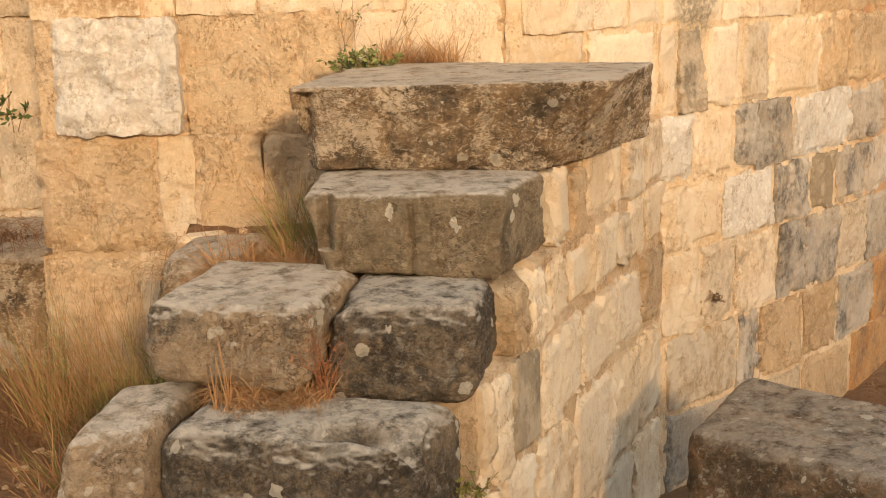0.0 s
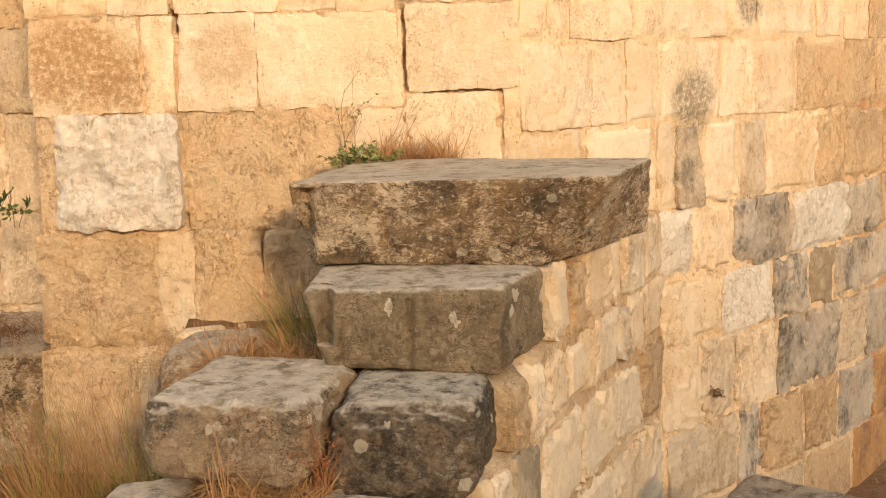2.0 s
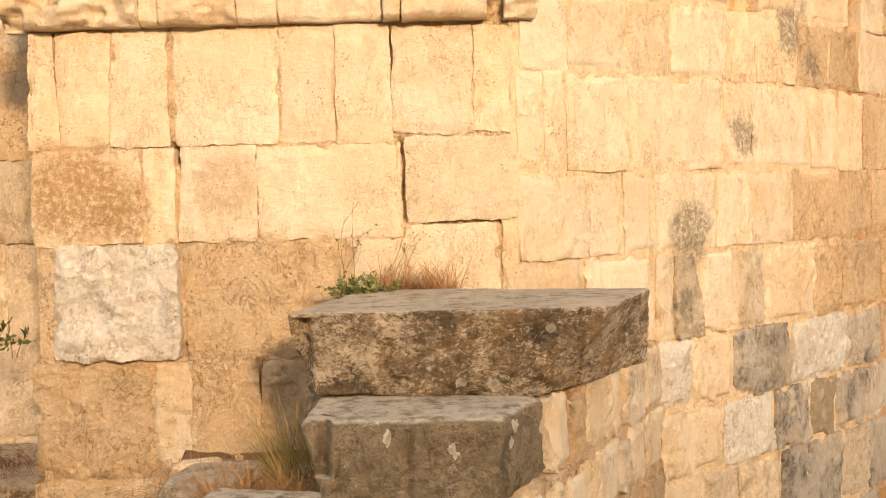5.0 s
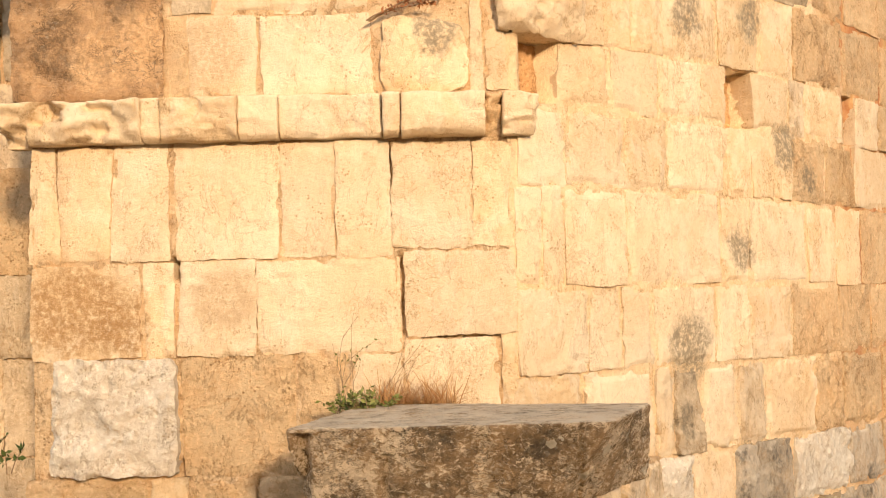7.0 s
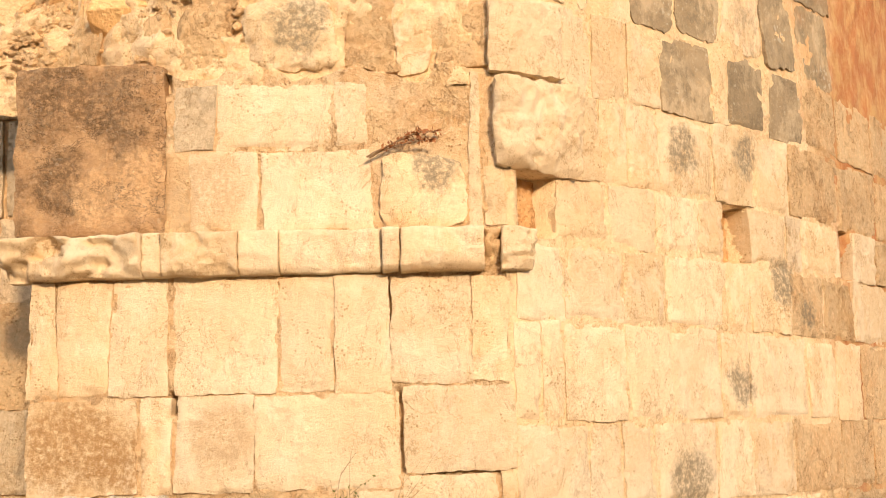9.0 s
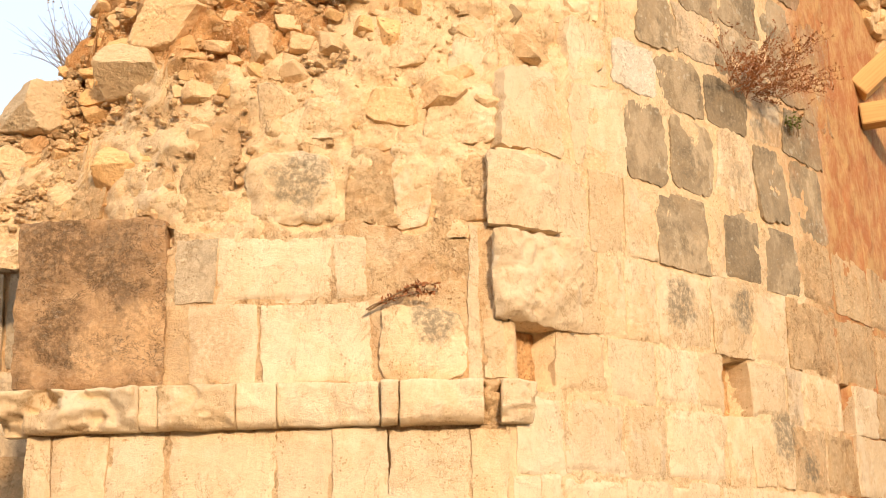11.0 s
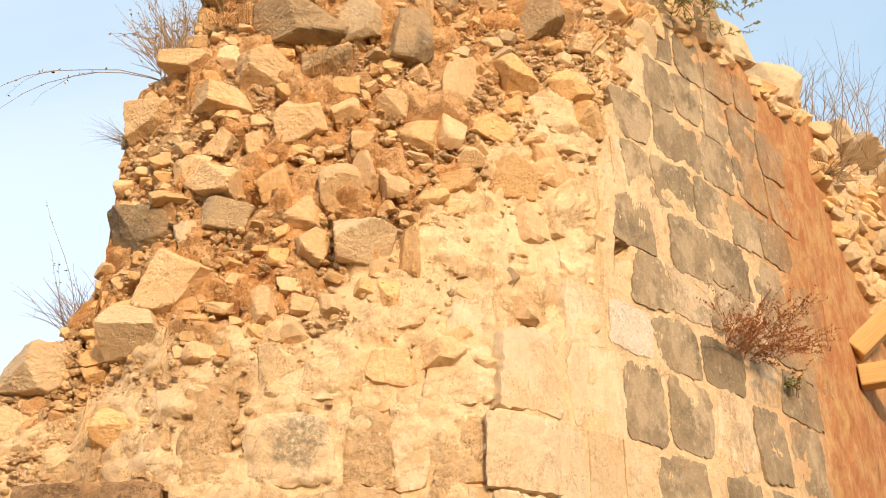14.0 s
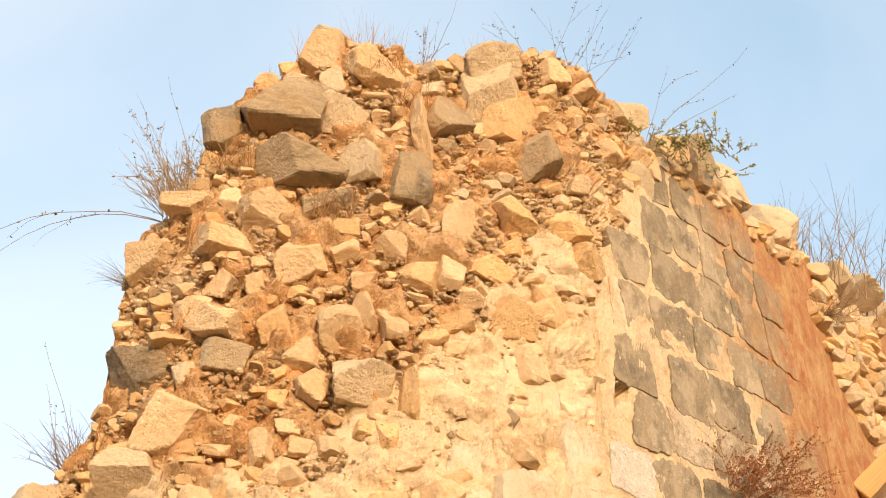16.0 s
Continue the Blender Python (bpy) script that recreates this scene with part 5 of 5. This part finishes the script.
def litter(name, spots, count, mat, label, length=0.07, lift=0.02):
    """Fallen straw: bent stalks lying about. spots: (x, y, z, rx, ry)."""
    verts, faces = [], []
    for _ in range(count):
        x, y, z, rx, ry = rng.choice(spots)
        a = rng.uniform(0, math.tau)
        r = math.sqrt(rng.random())
        p = (x + rx * r * math.cos(a), y + ry * r * math.sin(a), z + rng.random() ** 2 * lift)
        b = rng.uniform(0, math.tau)
        way = Vector((math.cos(b), math.sin(b), rng.uniform(-0.1, 0.5)))
        strip(verts, faces, arc(p, way, length * rng.uniform(0.4, 1.3), rng.uniform(0.2, 1.0), 4, 0.15), 0.0028, Vector((-math.sin(b), math.cos(b), 0)))
    return tagged(mesh_object(name, verts, faces, mat), label, "straw", kind="stuff")


def shrub(name, base, count, height, lean, label, leaf_mat=None, leaves=0, leaf_size=0.015, fan=0.4, droop=0.2, r0=0.0022, spread=0.03, stem_mat=None, forks=2, up=1.0):
    root = plant(name, base, label, "plant")
    verts, faces, lv, lf = [], [], [], []
    for _ in range(count):
        p = Vector(base) + Vector((rng.uniform(-spread, spread), rng.uniform(-spread, spread) * 0.6, -0.01))
        way = Vector((lean[0] + rng.gauss(0, fan), lean[1] + rng.gauss(0, fan * 0.7), up))
        length = height * rng.uniform(0.5, 1.1)
        pts = arc(p, way, length, droop, 8, 0.16)
        stem(verts, faces, pts, r0, r0 * 0.3)
        ends = [pts]
        for _ in range(forks):
            k = rng.randint(2, 6)
            twig = arc(pts[k], (pts[k] - pts[k - 1]).normalized() + Vector((rng.gauss(0, 0.5), rng.gauss(0, 0.4), rng.uniform(0, 0.5))), length * rng.uniform(0.2, 0.5), droop, 5, 0.2)
            stem(verts, faces, twig, r0 * 0.55, r0 * 0.2, 3)
            ends.append(twig)
        for _ in range(leaves):
            tw = rng.choice(ends)
            k = rng.randint(max(1, len(tw) // 3), len(tw) - 1)
            q = tw[k - 1].lerp(tw[k], rng.random())
            leaf(lv, lf, q, Vector((rng.gauss(0, 1), rng.gauss(0, 1), rng.gauss(0.3, 0.8))), leaf_size * rng.uniform(0.6, 1.3))
    mesh_object("twigwork", verts, faces, stem_mat or TWIG, root)
    if lv:
        mesh_object("foliage", lv, lf, leaf_mat, root)
    return root


BOTH = (("dry_grass", STRAW, 0.7), ("green_grass", GRASS, 0.3))
DRY = (("dry_grass", STRAW, 1.0),)


def bank(x, y):
    return max(ground_z(x, y), fill_z(x, y) if -1.05 < x < 0.2 and 2.6 < y < 3.6 else 0)


# beside and on the stair
grass((-0.93, 3.22, 0.56), (0.16, 0.14), 480, 0.40, (-0.22, 0.0), BOTH, "tall dry grass with green blades at the foot of the pier", width=0.0028, fan=0.24, droop=0.35, foot=bank)
grass((-1.15, 3.15, 0.55), (0.16, 0.22), 420, 0.24, (-0.1, 0.0), (("dry_grass", DULL, 1.0),), "dry reddish grass in front of the set-back wall", width=0.0024, fan=0.5, droop=0.8, foot=bank)
grass((-0.86, 2.85, 0.60), (0.10, 0.20), 150, 0.22, (-0.3, -0.1), BOTH, "dry grass growing beside the lowest steps", fan=0.35, droop=0.7, foot=bank)
grass((-0.74, 2.98, 0.78), (0.06, 0.16), 170, 0.28, (-0.1, -0.1), (("green_grass", GRASS, 1.0),), "green grass blades rising beside the worn step", fan=0.18, droop=0.3, foot=bank)
grass((-0.34, 3.06, 1.0), (0.05, 0.04), 130, 0.24, (-0.38, 0.0), (("green_grass", GRASS, 0.7), ("dry_grass", STRAW, 0.3)), "green and yellow grass tuft beside the squared step", fan=0.22, droop=0.35)
grass((-0.42, 3.00, 1.0), (0.15, 0.11), 1500, 0.15, (-0.1, -0.25), DRY, "matted dry grass behind the steps", fan=0.7, droop=1.6)
grass((-0.36, 2.50, 0.86), (0.11, 0.06), 800, 0.09, (0, -0.2), DRY, "matted dry grass in the gap between the steps", fan=0.8, droop=1.8)
grass((-0.46, 2.46, 0.86), (0.02, 0.02), 12, 0.16, (0, 0), DRY, "few upright straw stalks between the steps", fan=0.10, droop=0.1)
grass((-0.08, 3.55, 1.44), (0.12, 0.03), 380, 0.11, (0, 0), DRY, "dry orange grass on the top slab against the pier", fan=0.6, droop=0.9)
grass((-0.36, 3.20, 1.0), (0.04, 0.04), 40, 0.26, (-0.2, 0), DRY, "thin dry stalks beside the top slab", fan=0.25, droop=0.6)
litter("straw_litter", ((-0.50, 3.20, 1.00, 0.25, 0.20), (-0.62, 3.40, 0.99, 0.20, 0.12), (-0.36, 2.52, 0.865, 0.14, 0.06), (-0.24, 2.66, 0.95, 0.04, 0.12), (-0.10, 2.60, 0.865, 0.12, 0.03), (-0.68, 3.16, 0.985, 0.09, 0.16), (-0.34, 2.95, 1.03, 0.10, 0.06)), 1900, STRAW, "fallen dry straw on the steps and earth")
litter("straw_litter", ((-1.05, 2.7, 0.56, 0.35, 0.5), (-1.35, 3.3, 0.57, 0.3, 0.25), (-0.95, 3.3, 0.57, 0.2, 0.2), (-1.35, 3.62, 0.97, 0.2, 0.08)), 4200, DULL, "fallen dry straw on the soil by the pier", 0.09, 0.06)
litter("straw_litter", ((1.5, 3.9, 0.03, 0.5, 0.5), (1.9, 4.6, 0.14, 0.4, 0.4)), 300, STRAW, "scattered straw on soil below the long wall", 0.07, 0.02)
shrub("dry_weed", (-0.255, 2.49, 0.87), 16, 0.14, (0.0, -0.1), "reddish dry weed in the gap between two steps", REDLEAF, 12, 0.007, fan=0.22, droop=0.3, r0=0.0012, spread=0.02, stem_mat=REDLEAF)
shrub("green_weed", (-0.22, 3.47, 1.43), 34, 0.07, (0, 0), "small green weed growing on the top slab", LEAF, 14, 0.016, fan=0.7, spread=0.07)
shrub("thin_weed", (-0.27, 3.54, 1.44), 4, 0.26, (0.0, 0), "thin weed stalks with tiny leaves against the pier", LEAF, 9, 0.010, fan=0.16, r0=0.0013)
shrub("thin_weed", (-0.15, 3.57, 1.46), 5, 0.30, (0.25, 0), "thin leafless weed stalks against the pier", fan=0.3, r0=0.0009)
shrub("creeper", (-1.25, 3.70, 1.27), 4, 0.20, (0.15, -0.1), "dark green creeper twig by the set-back wall", IVY, 12, 0.024, fan=0.3, r0=0.0018)
shrub("wall_weed", side(0.17, 0.665, 0.01), 11, 0.09, (0.05, -0.3), "yellow-green weed in the side wall of the stair", GRASS, 16, 0.012, fan=0.6)
w = at_wall(1.02, 0.62, 0.012)
shrub("wall_weed", w, 8, 0.05, (0.1, -0.5), "small dark weed in a joint of the long wall", TWIG, 9, 0.016, fan=0.7, spread=0.012, up=0.4)
w = at_wall(-0.185, 2.495, 0.035)
root = shrub("wall_succulent", w, 3, 0.22, (1.15, -0.03), "brown dry succulent with a green tip on the pier", REDLEAF, 50, 0.015, fan=0.05, droop=0.55, r0=0.003, spread=0.008, forks=0, up=0.9)
w = at_wall(1.42, 3.42, 0.02)
shrub("dry_bush", w, 60, 0.30, (0.35, -0.25), "reddish brown dry bush rooted in the long wall", REDLEAF, 60, 0.010, fan=0.6, droop=0.5, r0=0.0012, spread=0.12, forks=4, up=0.5, stem_mat=REDLEAF)
w = at_wall(1.75, 3.36, 0.02)
shrub("green_weed", w, 7, 0.10, (0, -0.3), "small green weed below the dry bush", LEAF, 12, 0.018, fan=0.5)


# along the broken crest
def on_core(v, dz=0.0, back=0.08):
    z = rubble_top(v)
    p = rounded_wall(v, z, -rubble_back(v, z) - back)
    return (p[0], p[1], z + dz)


shrub("dry_shrub", on_core(-0.80, 0.0), 170, 0.26, (-0.30, -0.1), "dry twiggy shrub on the broken wall top", BRUSH, 5, 0.012, fan=0.45, spread=0.15, r0=0.0018, stem_mat=BRUSH)
shrub("flower_stalk", on_core(-0.86, 0.02), 5, 0.70, (-0.42, 0), "long dry flower stalks with seed heads", TWIG, 12, 0.013, fan=0.25, droop=0.35, r0=0.0019, forks=1)
shrub("flower_stalk", on_core(-0.90, 0.0), 2, 0.80, (-1.6, -0.2), "dry stalk bending far out from the wall top", TWIG, 12, 0.015, fan=0.1, droop=1.0, r0=0.0019, forks=1, up=0.7)
shrub("dry_shrub", on_core(-1.14, -0.04), 60, 0.24, (-0.35, 0), "bare dry shrub on the lower broken wall", fan=0.45, spread=0.06, r0=0.0019)
shrub("flower_stalk", on_core(-1.20, 0.0), 3, 0.55, (-0.15, 0), "tall thin dry stalks on the lower broken wall", TWIG, 8, 0.012, fan=0.15, droop=0.15, r0=0.0017, forks=0)
grass(on_core(-1.035, -0.10, 0.0), (0.02, 0.03), 60, 0.18, (-0.9, 0), (("green_grass", GRASS, 0.6), ("dry_grass", STRAW, 0.4)), "pale grass tuft hanging from the wall's broken edge", fan=0.35, droop=0.7, width=0.0022)
for v, h, n in ((-0.55, 0.14, 40), (-0.42, 0.18, 50), (-0.22, 0.22, 60), (-0.10, 0.20, 40), (0.05, 0.12, 40), (0.40, 0.16, 30)):
    grass(on_core(v), (0.06, 0.04), n, h, (0.05, 0), DRY, "dry grass stalks on the broken wall top", fan=0.22, droop=0.25, width=0.002)
for v, z in ((-0.12, 4.86), (-0.02, 4.70), (-0.66, 4.44), (-0.86, 4.30), (-0.30, 4.20)):
    grass(rounded_wall(v, z, -rubble_back(v, z) + 0.03), (0.07, 0.02), 70, 0.15, (0.0, -0.35), DRY, "dry grass stalks hanging over the rubble", fan=0.35, droop=1.3, width=0.002)
shrub("flower_stalk", on_core(0.05), 5, 0.40, (0.05, 0), "thin dry stalks on the broken wall top", TWIG, 6, 0.012, fan=0.2, droop=0.15, r0=0.0017)
shrub("leafy_shrub", on_core(0.80, 0.0), 16, 0.42, (0.15, 0), "twiggy shrub with sparse leaves on the wall top", LEAF, 12, 0.010, fan=0.40, r0=0.0013, spread=0.10)


def on_crest(v, dz=0.0, back=0.10):
    p = at_wall(v, long_top(v), -back)
    return (p[0], p[1], p[2] + dz)


shrub("leafy_shrub", on_crest(1.14, 0.03, -0.04), 46, 0.10, (0.1, -0.6), "low green shrub hanging over the wall crest", FRESH, 30, 0.012, fan=0.8, spread=0.20, droop=0.7)
shrub("leafy_shrub", on_crest(1.36, 0.05, -0.04), 34, 0.09, (0.1, -0.6), "low green shrub hanging over the wall crest", FRESH, 30, 0.012, fan=0.8, spread=0.20, droop=0.7)
shrub("flower_stalk", on_crest(1.25, 0.15), 3, 0.75, (0.65, 0), "long dry stalk leaning out from the wall crest", TWIG, 8, 0.013, fan=0.18, r0=0.0018, forks=1)
shrub("dry_shrub", on_crest(2.75, 0.08), 46, 0.50, (0.2, 0), "bare grey shrub on the far wall crest", fan=0.35, spread=0.22, r0=0.0024, forks=3)
shrub("dry_shrub", on_crest(3.3, 0.12), 40, 0.55, (0.2, 0), "bare grey shrub on the far wall crest", fan=0.35, spread=0.25, r0=0.0026, forks=3)
w = at_wall(2.52, 4.62, 0.02)
shrub("dry_bush", w, 60, 0.20, (0, -0.3), "brown dry bush on the broken wall face", fan=0.6, droop=0.5, r0=0.0016, spread=0.08, forks=3, up=0.5)


# small loose stones on the soil
verts, faces = [], []
for _ in range(420):
    x, y = rng.choice(((-1.05, 2.9), (-1.3, 3.3), (-0.55, 3.3), (1.6, 3.9), (1.0, 3.6), (-0.95, 2.4)))
    x, y = x + rng.gauss(0, 0.18), y + rng.gauss(0, 0.18)
    if pier_y(x) - 0.05 < y and x < 0.3:
        continue
    w = 0.006 + 0.03 * rng.random() ** 3
    vs, fs = chunk_shape(rng, w, w, w * 0.7, 9)
    at = Vector((x, y, bank(x, y) + w * 0.2))
    faces += [tuple(i + len(verts) for i in f) for f in fs]
    verts += [at + p for p in vs]
tagged(mesh_object("pebbles", verts, faces, RUBMIX, centre=False, flat=True), "small pale pebbles scattered on the soil", "pebbles", kind="stuff")
